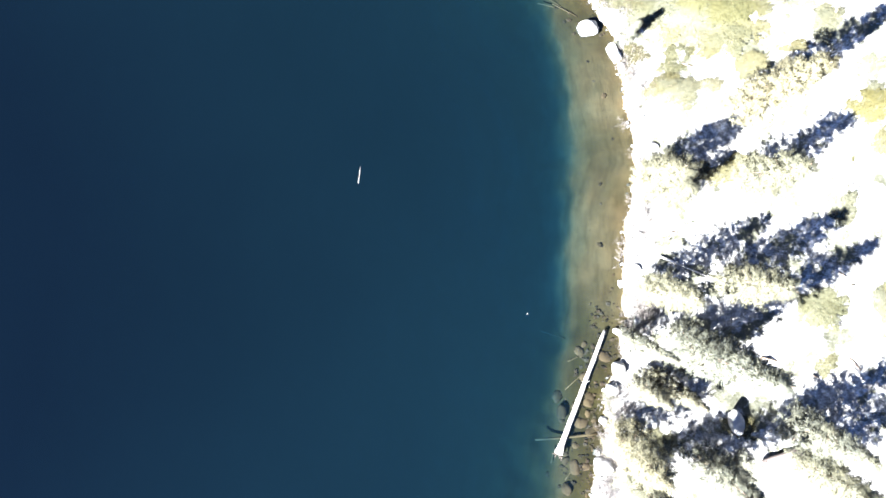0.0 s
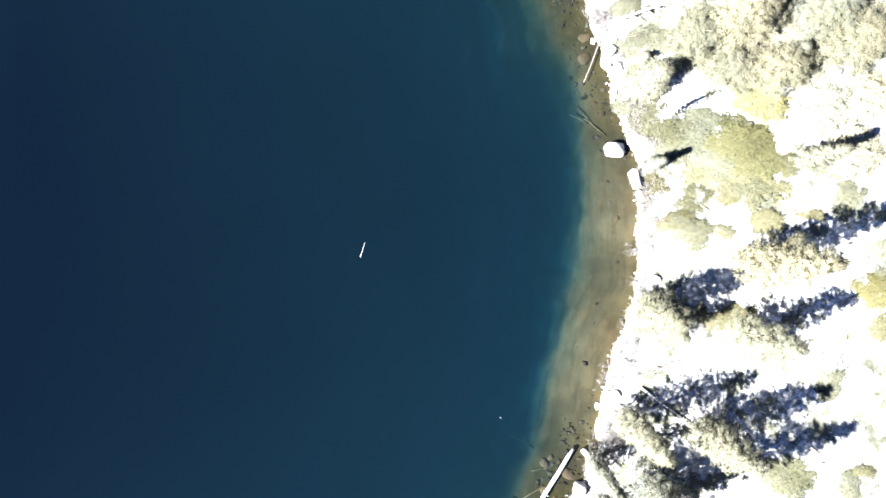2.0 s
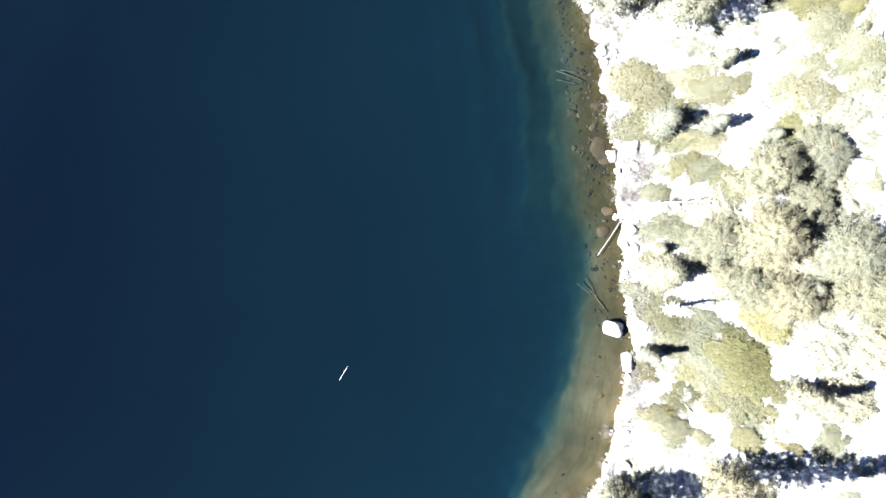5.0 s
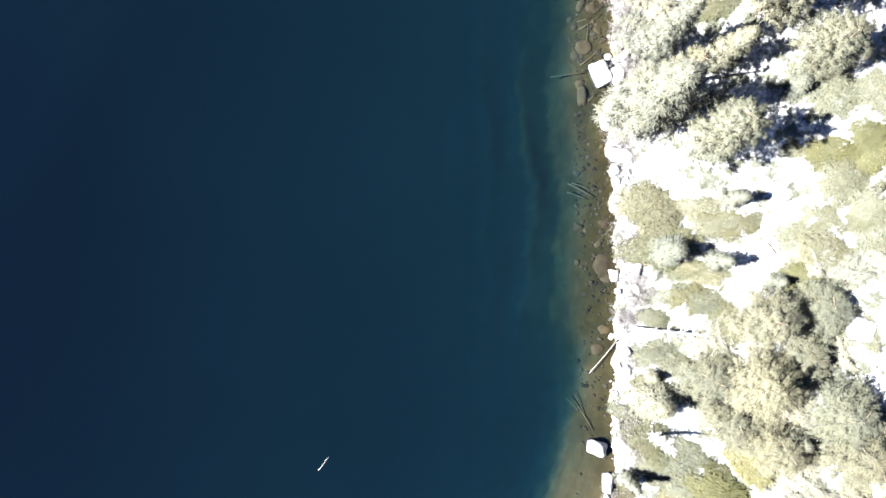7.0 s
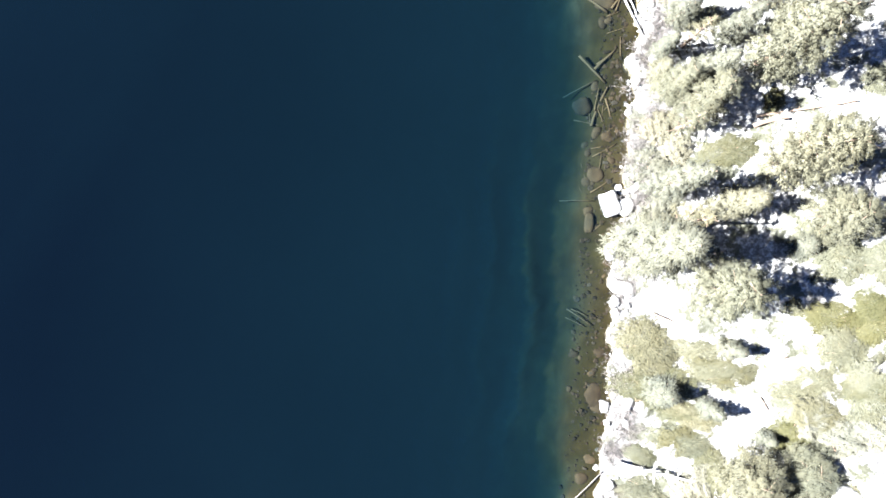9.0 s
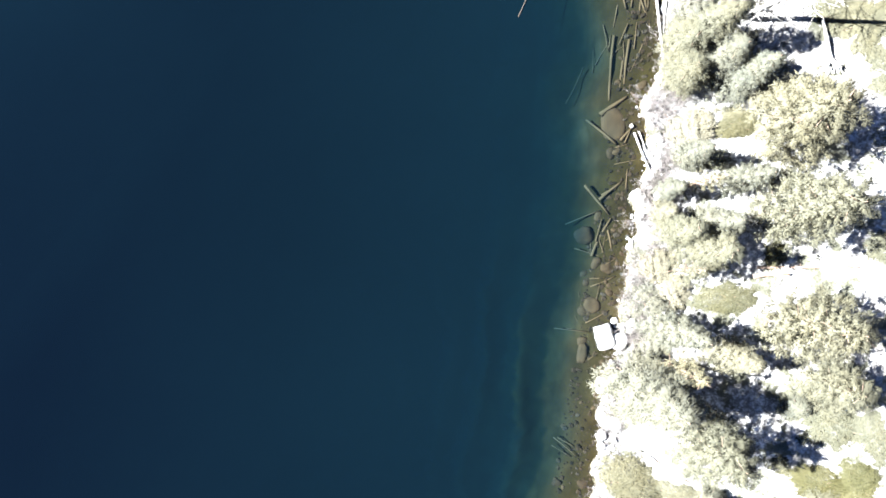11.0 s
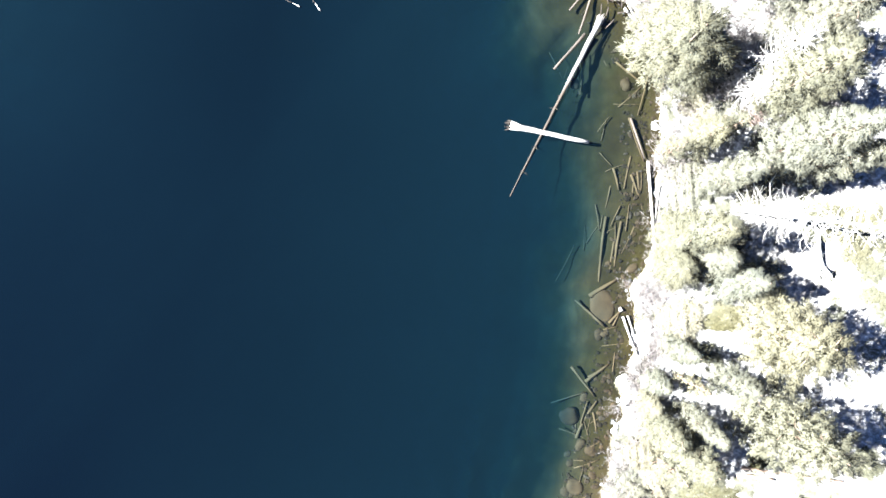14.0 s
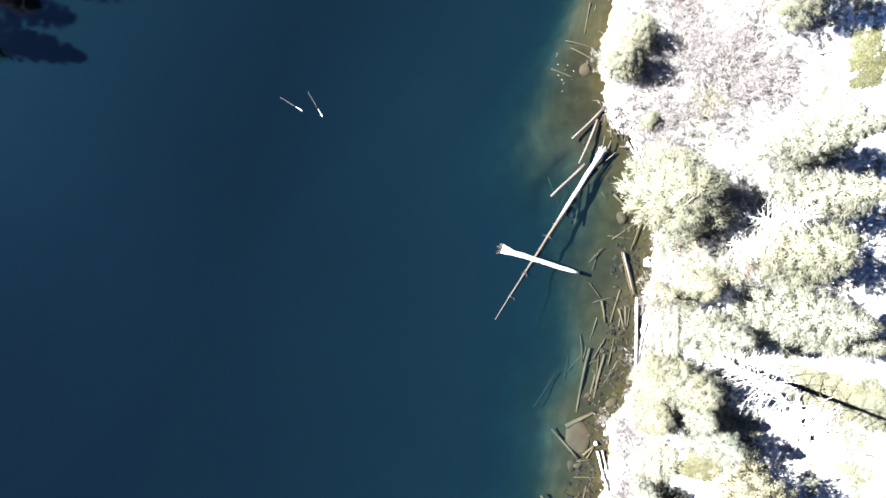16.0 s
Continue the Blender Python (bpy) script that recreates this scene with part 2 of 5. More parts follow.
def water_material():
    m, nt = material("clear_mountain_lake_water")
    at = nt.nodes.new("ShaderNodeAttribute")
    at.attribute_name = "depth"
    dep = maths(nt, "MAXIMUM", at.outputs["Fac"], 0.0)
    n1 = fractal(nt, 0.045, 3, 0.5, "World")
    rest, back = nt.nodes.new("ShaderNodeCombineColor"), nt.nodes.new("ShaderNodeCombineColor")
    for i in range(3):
        # light lost on the way to the bed is put into the sheet's colour
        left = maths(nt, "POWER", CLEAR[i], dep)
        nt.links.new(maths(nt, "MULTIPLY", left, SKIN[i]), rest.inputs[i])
        # brighter near shore; darker offshore, partly to paint in lens falloff
        depth_gain = node(nt, "ShaderNodeMapRange", From_Min=3.0, From_Max=16.0, To_Min=SHALLOW_GAIN[i], To_Max=0.60)
        nt.links.new(dep, depth_gain.inputs[0])
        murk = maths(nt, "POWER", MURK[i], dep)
        cloud = maths(nt, "MULTIPLY", maths(nt, "MULTIPLY", maths(nt, "ADD", 0.75, maths(nt, "MULTIPLY", n1, 0.5)), depth_gain.outputs[0]), DEEP[i])
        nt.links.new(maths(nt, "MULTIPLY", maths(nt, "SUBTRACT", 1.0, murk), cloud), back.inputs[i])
    tr, di = nt.nodes.new("ShaderNodeBsdfTransparent"), nt.nodes.new("ShaderNodeBsdfDiffuse")
    nt.links.new(rest.outputs[0], tr.inputs[0])
    nt.links.new(back.outputs[0], di.inputs[0])
    body = nt.nodes.new("ShaderNodeAddShader")
    nt.links.new(tr.outputs[0], body.inputs[0])
    nt.links.new(di.outputs[0], body.inputs[1])
    gl = node(nt, "ShaderNodeBsdfGlossy", Roughness=0.0)
    bmp = node(nt, "ShaderNodeBump", Strength=0.02, Distance=0.05)
    nt.links.new(fractal(nt, 2.2, 3, 0.5, "World"), bmp.inputs["Height"])
    nt.links.new(bmp.outputs[0], gl.inputs["Normal"])
    lw = node(nt, "ShaderNodeLayerWeight", Blend=0.5)
    gloss = maths(nt, "ADD", 0.02, maths(nt, "MULTIPLY", maths(nt, "POWER", lw.outputs["Facing"], 5.0), 0.98))
    mx = nt.nodes.new("ShaderNodeMixShader")
    nt.links.new(gloss, mx.inputs[0])
    nt.links.new(body.outputs[0], mx.inputs[1])
    nt.links.new(gl.outputs[0], mx.inputs[2])
    o = nt.nodes.new("ShaderNodeOutputMaterial")
    nt.links.new(mx.outputs[0], o.inputs[0])
    return m


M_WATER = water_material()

# ---- the shore line, from south to north and round the bay; land lies on its right ----
SHORE = np.array([(-60.0, -400.0), (-14.0, -100.0), (2.0, -50.38), (8.0, -28.25), (10.3, -17.79), (10.9, -14.87), (11.3, -12.66), (11.2, -10.45), (12.2, -8.13), (12.9, -4.91), (12.7, -1.59), (12.9, 2.53), (13.4, 4.74), (13.9, 5.95), (13.3, 8.97), (12.7, 11.99), (11.9, 15.6), (9.9, 18.8), (8.2, 22.4), (7.0, 24.1), (6.5, 26.0), (4.3, 29.2), (2.7, 32.2), (1.2, 34.4), (-0.4, 38.0), (-2.6, 41.4), (-4.6, 44.76), (-5.99, 47.92), (-7.57, 50.88), (-10.13, 53.25), (-10.43, 55.81), (-12.6, 58.77), (-14.97, 62.03), (-17.24, 65.08), (-20.3, 67.16), (-22.66, 67.85), (-25.33, 68.24), (-28.19, 70.81), (-30.66, 74.55), (-36.58, 84.42), (-49.41, 90.34), (-62.23, 83.43), (-68.16, 67.65), (-65.19, 51.87), (-63.22, 40.0), (-69.14, 26.0), (-100.0, 10.0), (-400.0, -20.0)], float)


def inland(p):
    """Metres inland of the shore line (in the lake: minus) for an array of places."""
    p = np.atleast_2d(np.asarray(p, float))[:, :2]
    best = np.full(len(p), 1e18)
    sign = np.ones(len(p))
    for a, b in zip(SHORE[:-1], SHORE[1:]):
        ab, ap = b - a, p - a
        t = np.clip((ap @ ab) / (ab @ ab), 0, 1)
        q = ap - t[:, None] * ab
        d2 = (q * q).sum(1)
        near = d2 < best
        best[near] = d2[near]
        sign[near] = np.where(ab[0] * ap[near, 1] - ab[1] * ap[near, 0] < 0, 1, -1)
    return sign * np.sqrt(best)


def waves(p, k, seed):
    """A cheap rolling relief, about -1 to 1."""
    r = np.random.RandomState(seed)
    out = np.zeros(len(p))
    for i in range(6):
        a, ph, f = r.uniform(0, 6.28), r.uniform(0, 6.28), k * r.uniform(0.6, 1.9)
        out += np.sin((p[:, 0] * math.cos(a) + p[:, 1] * math.sin(a)) * f + ph)
    return out / 3.2


def shelf(p):
    """Width of the shallow sandy shelf along the shore."""
    y = p[:, 1]
    w = 2.6 + 2.9 * np.exp(-((y - 4) / 9.0) ** 2) + 1.0 * np.exp(-((y - 47.5) / 5.5) ** 2) + 3.6 * np.exp(-((y - 60) / 6.5) ** 2) + 0.8 * np.exp(-((y + 14) / 6.0) ** 2)
    return np.where((p[:, 0] < -36) & (p[:, 1] < 88), 0.3, w)


def height(p):
    p = np.atleast_2d(np.asarray(p, float))[:, :2]
    d = inland(p) + 0.25 * waves(p, 1.9, 3) + 0.20 * waves(p, 4.2, 4)
    up = np.where(d < 8, 0.2 * d + 0.0165 * d * d, 2.656 + (d - 8) * 0.44)
    up = np.where(d > 60, 2.656 + 52 * 0.44 + (d - 60) * 0.25, up)
    up = up + (0.09 * waves(p, 1.3, 5) + 0.05 * waves(p, 4.0, 6)) * np.clip(d, 0, 3)
    o, w = np.maximum(-d, 0), shelf(p) * (1 + 0.22 * waves(p, 0.5, 7))
    west = np.clip((-34 - p[:, 0]) / 14, 0, 1)
    west = west * west * (3 - 2 * west)
    k = 0.75 + 2.6 * np.exp(-((p[:, 1] - 4) / 13.0) ** 4) + 1.8 * west + 0.9 * np.clip((p[:, 1] - 60) / 6, 0, 1)
    down = -(0.12 * np.minimum(o, 0.55 * w) + 0.26 * np.clip(o, 0, 0.5) + 0.32 * np.clip(o - 0.55 * w, 0, 0.45 * w)) - k * np.clip(o - w, 0, 2.6 / k) - (0.36 + 0.12 * west) * np.clip(o - w - 2.6 / k, 0, 60)
    ph = (o * 2.1 + 3.4 * waves(p, 0.16, 9) + 0.9 * waves(p, 0.7, 14)) / 6.2832 % 1.0
    bench = np.clip(ph / 0.8, 0, 1) ** 1.4 * np.clip((1 - ph) / 0.12, 0, 1)
    down = down + (1.3 + 0.45 * waves(p, 0.3, 15)) * bench * np.clip((o - w - 0.6) / 2.2, 0, 1) * np.exp(-np.maximum(o - 10, 0) / 2.5) * (0.2 + 0.8 * np.exp(-((p[:, 1] - 25) / 17.0) ** 4))
    down = down + 0.05 * waves(p, 2.6, 8) * np.clip(o, 0, 1)
    return np.where(d > 0, up, down)


def ground_at(x, y):
    return float(height([(x, y)])[0])


def mesh_object(name, verts, faces, mat, parent=None, smooth=False):
    me = bpy.data.meshes.new(name)
    me.from_pydata(verts, [], faces)
    me.materials.append(mat)
    if smooth:
        me.polygons.foreach_set("use_smooth", [True] * len(me.polygons))
    ob = new(name, me)
    ob.parent = parent
    return ob


def part(name, bm, mat, parent=None, label="", smooth=False):
    """Links a bmesh as one mesh object under a thing or a part."""
    me = bpy.data.meshes.new(name)
    bm.to_mesh(me)
    bm.free()
    me.materials.append(mat)
    if smooth:
        me.polygons.foreach_set("use_smooth", [True] * len(me.polygons))
    ob = new(name, me)
    ob.parent = parent
    return tagged(ob, label=label)


def axis(lo, hi, step, far):
    mids = list(np.arange(lo, hi + step, step))
    out, s = [], step
    a, b = mids[0], mids[-1]
    left, right = [], []
    while a > -far or b < far:
        s *= 1.25
        a, b = a - s, b + s
        left.append(a), right.append(b)
    return np.array(left[::-1] + mids + right)


def sheet(name, xs, ys, zfun, mat):
    gx, gy = np.meshgrid(xs, ys)
    p = np.stack([gx.ravel(), gy.ravel()], 1)
    z = zfun(p)
    n, m = len(xs), len(ys)
    i = np.arange(n * m).reshape(m, n)
    f = np.stack([i[:-1, :-1], i[:-1, 1:], i[1:, 1:], i[1:, :-1]], -1).reshape(-1, 4)
    me = bpy.data.meshes.new(name)
    me.from_pydata(np.column_stack([p, z]).tolist(), [], f.tolist())
    me.polygons.foreach_set("use_smooth", [True] * len(me.polygons))
    me.materials.append(mat)
    return tagged(new(name, me), kind="structure"), p


ground, gp = sheet("ground", axis(-34, 34, 0.4, 900), axis(-24, 92, 0.4, 900), height, M_GROUND)
sand = ground.data.attributes.new("sand", "FLOAT", "POINT")
off = np.maximum(-inland(gp), 0)
rim = np.exp(-((off - 0.9 * shelf(gp) * (1 + 0.22 * waves(gp, 0.5, 7))) / 0.8) ** 2)
beach = np.exp(-((gp[:, 1] - 4.5) / 10.5) ** 4)
drifts = sum(np.exp(-((gp[:, 1] - y0) / r0) ** 2) for y0, r0 in ((11.2, 2.0), (3.6, 1.8), (-3.4, 2.2))) * np.exp(-((off - 1.4) / 1.6) ** 2)
sand.data.foreach_set("value", np.clip(0.62 * beach + 0.5 * rim + 0.8 * drifts + 0.22 * waves(gp, 0.5, 12), 0, 1.2).astype(np.float32))
lip = ground.data.attributes.new("lip", "FLOAT", "POINT")
lip.data.foreach_set("value", (0.25 * beach * rim).astype(np.float32))
streak = ground.data.attributes.new("offshore", "FLOAT", "POINT")
streak.data.foreach_set("value", off.astype(np.float32))
tagged(ground, "sloping lake shore of pale granite soil running down into a brown silty lake bed", "ground")
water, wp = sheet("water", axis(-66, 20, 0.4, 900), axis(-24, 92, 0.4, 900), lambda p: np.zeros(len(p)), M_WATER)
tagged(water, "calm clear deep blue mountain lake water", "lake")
# bed depth under each point; it sets the light loss painted into the water
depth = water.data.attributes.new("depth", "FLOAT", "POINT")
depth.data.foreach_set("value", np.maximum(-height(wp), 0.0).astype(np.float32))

# ---- builders ----
def tube(bm, points, radii, sides=7):
    """A tapered round limb through points."""
    rings = []
    pts = [Vector(p) for p in points]
    for i, p in enumerate(pts):
        way = (pts[min(i + 1, len(pts) - 1)] - pts[max(i - 1, 0)]).normalized()
        side = way.orthogonal().normalized() if abs(way.z) > 0.9 else way.cross(Vector((0, 0, 1))).normalized()
        other = way.cross(side)
        rings.append([bm.verts.new(p + radii[i] * (math.cos(a) * side + math.sin(a) * other)) for a in (6.2832 * k / sides for k in range(sides))])
    for a, b in zip(rings[:-1], rings[1:]):
        for k in range(sides):
            bm.faces.new((a[k], a[(k + 1) % sides], b[(k + 1) % sides], b[k]))
    bm.faces.new(rings[0][::-1]), bm.faces.new(rings[-1])


def bare_trunk(rng, h, r, limbs, spread, low=0.2):
    """A trunk with thin limbs, bent a little."""
    bm = bmesh.new()
    bend = [(rng.uniform(-0.012, 0.012) * h, rng.uniform(-0.012, 0.012) * h) for _ in range(6)]
    spine = [Vector((bend[i][0] * (i > 0), bend[i][1] * (i > 0), h * i / 5 - (0.35 if i == 0 else 0))) for i in range(6)]
    tube(bm, spine, [r * 1.35, r * 0.95, r * 0.75, r * 0.52, r * 0.3, 0.02], 8)
    for k in range(limbs):
        u = low + (0.95 - low) * (k + rng.random()) / limbs
        s = min(int(u * 5), 4)
        base = spine[s].lerp(spine[s + 1], u * 5 - s)
        a, ln = k * 2.4 + rng.uniform(-0.5, 0.5), spread(u) * rng.uniform(0.7, 1.1)
        out = Vector((math.cos(a), math.sin(a), rng.uniform(-0.1, 0.25)))
        tip = base + out * ln
        tube(bm, [base, base.lerp(tip, 0.55) + Vector((0, 0, 0.04 * ln)), tip + Vector((0, 0, rng.uniform(0.0, 0.12) * ln))], [0.045 * r / 0.16, 0.028 * r / 0.16, 0.006], 4)
    return bm


def rounded(ob, normals):
    """Gives the leaves of a crown the normals of the round crown that they make up."""
    ob.data.polygons.foreach_set("use_smooth", [True] * len(ob.data.polygons))
    ob.data.normals_split_custom_set_from_vertices(normals.tolist())
    return ob


ICO_V = np.array([(-1, T, 0) for T in (1.618, -1.618)] + [(1, T, 0) for T in (1.618, -1.618)] + [(0, -1, T) for T in (1.618, -1.618)] + [(0, 1, T) for T in (1.618, -1.618)] + [(T, 0, -1) for T in (1.618, -1.618)] + [(T, 0, 1) for T in (1.618, -1.618)]) / 1.902
ICO_F = np.array([f for f in itertools.combinations(range(12), 3) if all(np.linalg.norm(ICO_V[i] - ICO_V[j]) < 1.2 for i, j in itertools.combinations(f, 2))])
ICO_F = np.array([f if np.dot(np.cross(ICO_V[f[1]] - ICO_V[f[0]], ICO_V[f[2]] - ICO_V[f[0]]), ICO_V[f[0]]) > 0 else f[::-1] for f in ICO_F])


def blades(centres, ways, faces, size, width, rng, spread=0.5):
    """One narrow leaf at each centre, pointing roughly along its way and facing roughly as its face."""
    n = len(centres)
    w = ways + rng.normal(0, spread, (n, 3))
    w /= np.linalg.norm(w, axis=1)[:, None] + 1e-9
    s = np.cross(w, faces + rng.normal(0, 0.38, (n, 3)))
    s /= np.linalg.norm(s, axis=1)[:, None] + 1e-9
    ln = size * rng.uniform(0.6, 1.3, (n, 1))
    wd = width * rng.uniform(0.7, 1.3, (n, 1))
    b = centres - 0.15 * ln * w
    v = np.stack([b + 0.5 * wd * s, b + ln * w, b - 0.5 * wd * s], 1).reshape(-1, 3)
    return v, np.arange(len(v)).reshape(-1, 3)


def crown_mesh(seed, h, profile, low, branches, clumps, per, size, droop, leaf):
    """A needle crown: whorled branches, each with clumps of foliage along it; every clump is a rough core set with needle sprays."""
    rng = np.random.RandomState(seed)
    cs, outs, rs = [], [], []
    for k in range(branches):
        u = (k + rng.rand()) / branches
        z = h * (low + (0.98 - low) * u)
        a = k * 2.39996 + rng.uniform(-0.4, 0.4)
        lobe = 1 + 0.20 * math.sin(2 * a + seed) + 0.14 * math.sin(5 * a + 2 * seed + 4 * u)
        ln = max(profile(u) * lobe * rng.uniform(0.72, 1.08), 0.12)
        out = np.array([math.cos(a), math.sin(a), 0.0])
        side = np.array([-out[1], out[0], 0.0])
        m = max(int(round(clumps * (0.3 + 0.7 * ln / profile(0.2)))), 1)
        t = np.clip((np.arange(m) + rng.uniform(0.2, 0.9, m)) / m, 0, 1) ** 0.6
        fan = rng.uniform(-0.30, 0.30, m) * ln * t
        zz = z + ln * (-droop * t + 0.35 * droop * t ** 3) + rng.normal(0, 0.04, m) * ln
        cs.append(out * (ln * t)[:, None] + side * fan[:, None] + np.array([0, 0, 1.0]) * zz[:, None])
        outs.append(np.repeat(out[None], m, 0))
        rs.append(size * rng.uniform(0.7, 1.25, m) * (0.55 + 0.45 * min(1.0, ln / profile(0.2))))
    cs.append(np.array([[0, 0, h * (0.97 - 0.025 * i)] for i in range(3)]))
    outs.append(np.array([[0.0, 0, 0]] * 3))
    rs.append(np.full(3, size * 0.5))
    cs, outs, rs = np.concatenate(cs), np.concatenate(outs), np.concatenate(rs)
    n = len(cs)
    # the cores
    lump = 0.30 * ICO_V[None] * (1 + rng.normal(0, 0.35, (n, 12, 1))) * np.array([1, 1, 0.6])
    v1 = (cs[:, None] + lump * rs[:, None, None]).reshape(-1, 3)
    f1 = (ICO_F[None] + 12 * np.arange(n)[:, None, None]).reshape(-1, 3)
    n1 = np.repeat(0.3 * outs, 12, 0) + np.tile(ICO_V, (n, 1)) * 0.25 + np.array([0, 0, 0.8])
    # the sprays
    d = rng.normal(0, 1, (n * per, 3))
    d[:, 2] = np.abs(d[:, 2]) * 0.8 - 0.2
    d /= np.linalg.norm(d, axis=1)[:, None]
    c2 = np.repeat(cs, per, 0) + d * np.array([1, 1, 0.6]) * (np.repeat(rs, per) * rng.uniform(0.3, 1.15, n * per))[:, None]
    v2, f2 = blades(c2, d * 0.8 + np.repeat(outs, per, 0) * 0.7 + np.array([0, 0, 0.25]), d + np.array([0, 0, 0.6]), leaf, leaf * 0.34, rng, 0.45)
    n2 = np.repeat(0.3 * np.repeat(outs, per, 0) + 0.3 * d + np.array([0, 0, 0.8]), 3, 0)
    return np.concatenate([v1, v2]), np.concatenate([f1, f2 + len(v1)]), np.concatenate([n1, n2])


def tree(seed, name, h, profile, low, branches, clumps, per, size, droop, leafmat, r=0.16, leaf=0.2):
    root = new(name)
    rng = random.Random(seed)
    part("trunk", bare_trunk(rng, h, r, 22, lambda u: 0.7 * profile(max(0, (u - low) / (1 - low))) + 0.1, max(low * 0.6, 0.1)), M_BARK, root, smooth=True)
    v, f, n = crown_mesh(seed, h, profile, low, branches, clumps, per, size, droop, leaf)
    rounded(mesh_object("crown", v.tolist(), f.tolist(), leafmat, root), n / np.linalg.norm(n, axis=1)[:, None])
    return root


def snag(seed, h, r, reach):
    """A dead bleached conifer: bare trunk, long drooping branches curved up at their tips."""
    root = new("dead_tree")
    rng = random.Random(seed)
    bm = bmesh.new()
    tube(bm, [(0, 0, -0.4), (0.05, 0, h * 0.3), (0, 0.06, h * 0.6), (0.03, 0, h)], [r * 1.3, r, r * 0.6, 0.02], 9)
    part("trunk", bm, M_BLEACH, root, smooth=True)
    for k in range(120):
        u = 0.06 + 0.9 * (k + rng.random()) / 120
        a, ln = k * 2.4 + rng.uniform(-0.5, 0.5), reach * (1.1 - 0.7 * u) * rng.uniform(0.5, 1.15)
        o = Vector((math.cos(a), math.sin(a), 0))
        q = o.cross(Vector((0, 0, 1))) * rng.uniform(-0.25, 0.25)
        b = Vector((0, 0, u * h))
        dz = rng.uniform(-0.3, 0.15) * ln
        bm = bmesh.new()
        tube(bm, [b, b + (o + 0.3 * q) * ln * 0.4 + Vector((0, 0, dz * 0.7)), b + (o + 0.7 * q) * ln * 0.75 + Vector((0, 0, dz)), b + (o + q) * ln + Vector((0, 0, dz + 0.22 * ln))], [0.034, 0.026, 0.018, 0.008], 4)
        for j in range(4):
            s0 = b + (o + 0.5 * q) * ln * (0.35 + 0.15 * j) + Vector((0, 0, dz * 0.9))
            t0 = o.cross(Vector((0, 0, 1))) * rng.choice((-1, 1)) * ln * 0.2 + o * ln * 0.16
            tube(bm, [s0, s0 + t0], [0.009, 0.004], 3)
        part("branch", bm, M_BLEACH, root)
    return root


def shrub(seed, name, high, count, leaf, mat, lumpy=0.25):
    """A low spreading evergreen shrub, one metre in radius: a lumpy closed mound of foliage set with small leaves, ragged at its edge."""
    root = new(name)
    rng = np.random.RandomState(seed)

    def edge(a):
        return 1 + 0.15 * np.sin(2 * a + seed) + 0.12 * np.sin(3 * a + 2 * seed) + 0.08 * np.sin(7 * a + seed) + 0.06 * np.sin(13 * a + 3 * seed) + 0.04 * np.sin(23 * a)

    def top(x, y, s):
        k = 1 - lumpy + lumpy * np.sin(x * 4.1 + seed) * np.sin(y * 4.7 + 2 * seed) + 0.5 * lumpy * np.sin(13 * x + seed) * np.sin(11 * y)
        return high * np.clip(1 - s ** 4, 0, 1) * k

    rings, seg = 10, 46
    a = np.tile(np.arange(seg) * 6.28318 / seg, rings)
    s = np.repeat(np.linspace(0.06, 1.0, rings), seg)
    jit = 1 + rng.normal(0, 0.02, len(a))
    x, y = s * jit * edge(a) * np.cos(a), s * jit * edge(a) * np.sin(a)
    v1 = np.stack([x, y, top(x, y, s) * rng.uniform(0.85, 1.1, len(a)) - 0.03], 1)
    i = np.arange(rings * seg).reshape(rings, seg)
    q = np.stack([i[:-1], i[1:], np.roll(i[1:], -1, 1), np.roll(i[:-1], -1, 1)], -1).reshape(-1, 4)
    gap = np.sin(v1[q[:, 0], 0] * 7.3 + seed) * np.sin(v1[q[:, 0], 1] * 6.7 + 2 * seed) + 0.5 * np.sin(v1[q[:, 0], 0] * 17 + seed) * np.sin(v1[q[:, 0], 1] * 15)
    q = q[gap + rng.normal(0, 0.2, len(q)) < 1.25 - 1.1 * np.clip(s[q[:, 0]] - 0.35, 0, 1)]
    tris = np.concatenate([q[:, [0, 1, 2]], q[:, [0, 2, 3]]])
    a, s = rng.uniform(0, 6.2832, count), np.sqrt(rng.rand(count)) * (1.0 + 0.22 * rng.rand(count) ** 2)
    x, y = s * edge(a) * np.cos(a), s * edge(a) * np.sin(a)
    c = np.stack([x, y, top(x, y, np.minimum(s, 1)) + 0.01], 1)
    w = np.stack([np.cos(a) * s * 0.7, np.sin(a) * s * 0.7, np.full(count, 0.3)], 1)
    v2, f2 = blades(c, w, np.array([0, 0, 1.0]) + 0.4 * w, leaf, leaf * 0.5, rng, 0.6)
    v = np.concatenate([v1, v2])
    n = v * np.array([0.35, 0.35, 0]) + np.array([0, 0, 0.9])
    n[len(v1):] += np.repeat(rng.normal(0, 0.2, (count, 3)), 3, 0)
    n[:len(v1)] += rng.normal(0, 0.2, (len(v1), 3))
    rounded(mesh_object("leaves", v.tolist(), np.concatenate([tris, f2 + len(v1)]).tolist() + [tuple(range(seg))], mat, root), n / np.linalg.norm(n, axis=1)[:, None])
    for k in range(6):
        g = k * 2.4
        e = Vector((math.cos(g), math.sin(g), 0)) * rng.uniform(0.4, 0.8)
        bm = bmesh.new()
        tube(bm, [(0, 0, -0.1), e * 0.5 + Vector((0, 0, high * 0.35)), e + Vector((0, 0, high * 0.5))], [0.03, 0.022, 0.01], 4)
        part("stem", bm, M_BARK, root)
    return root


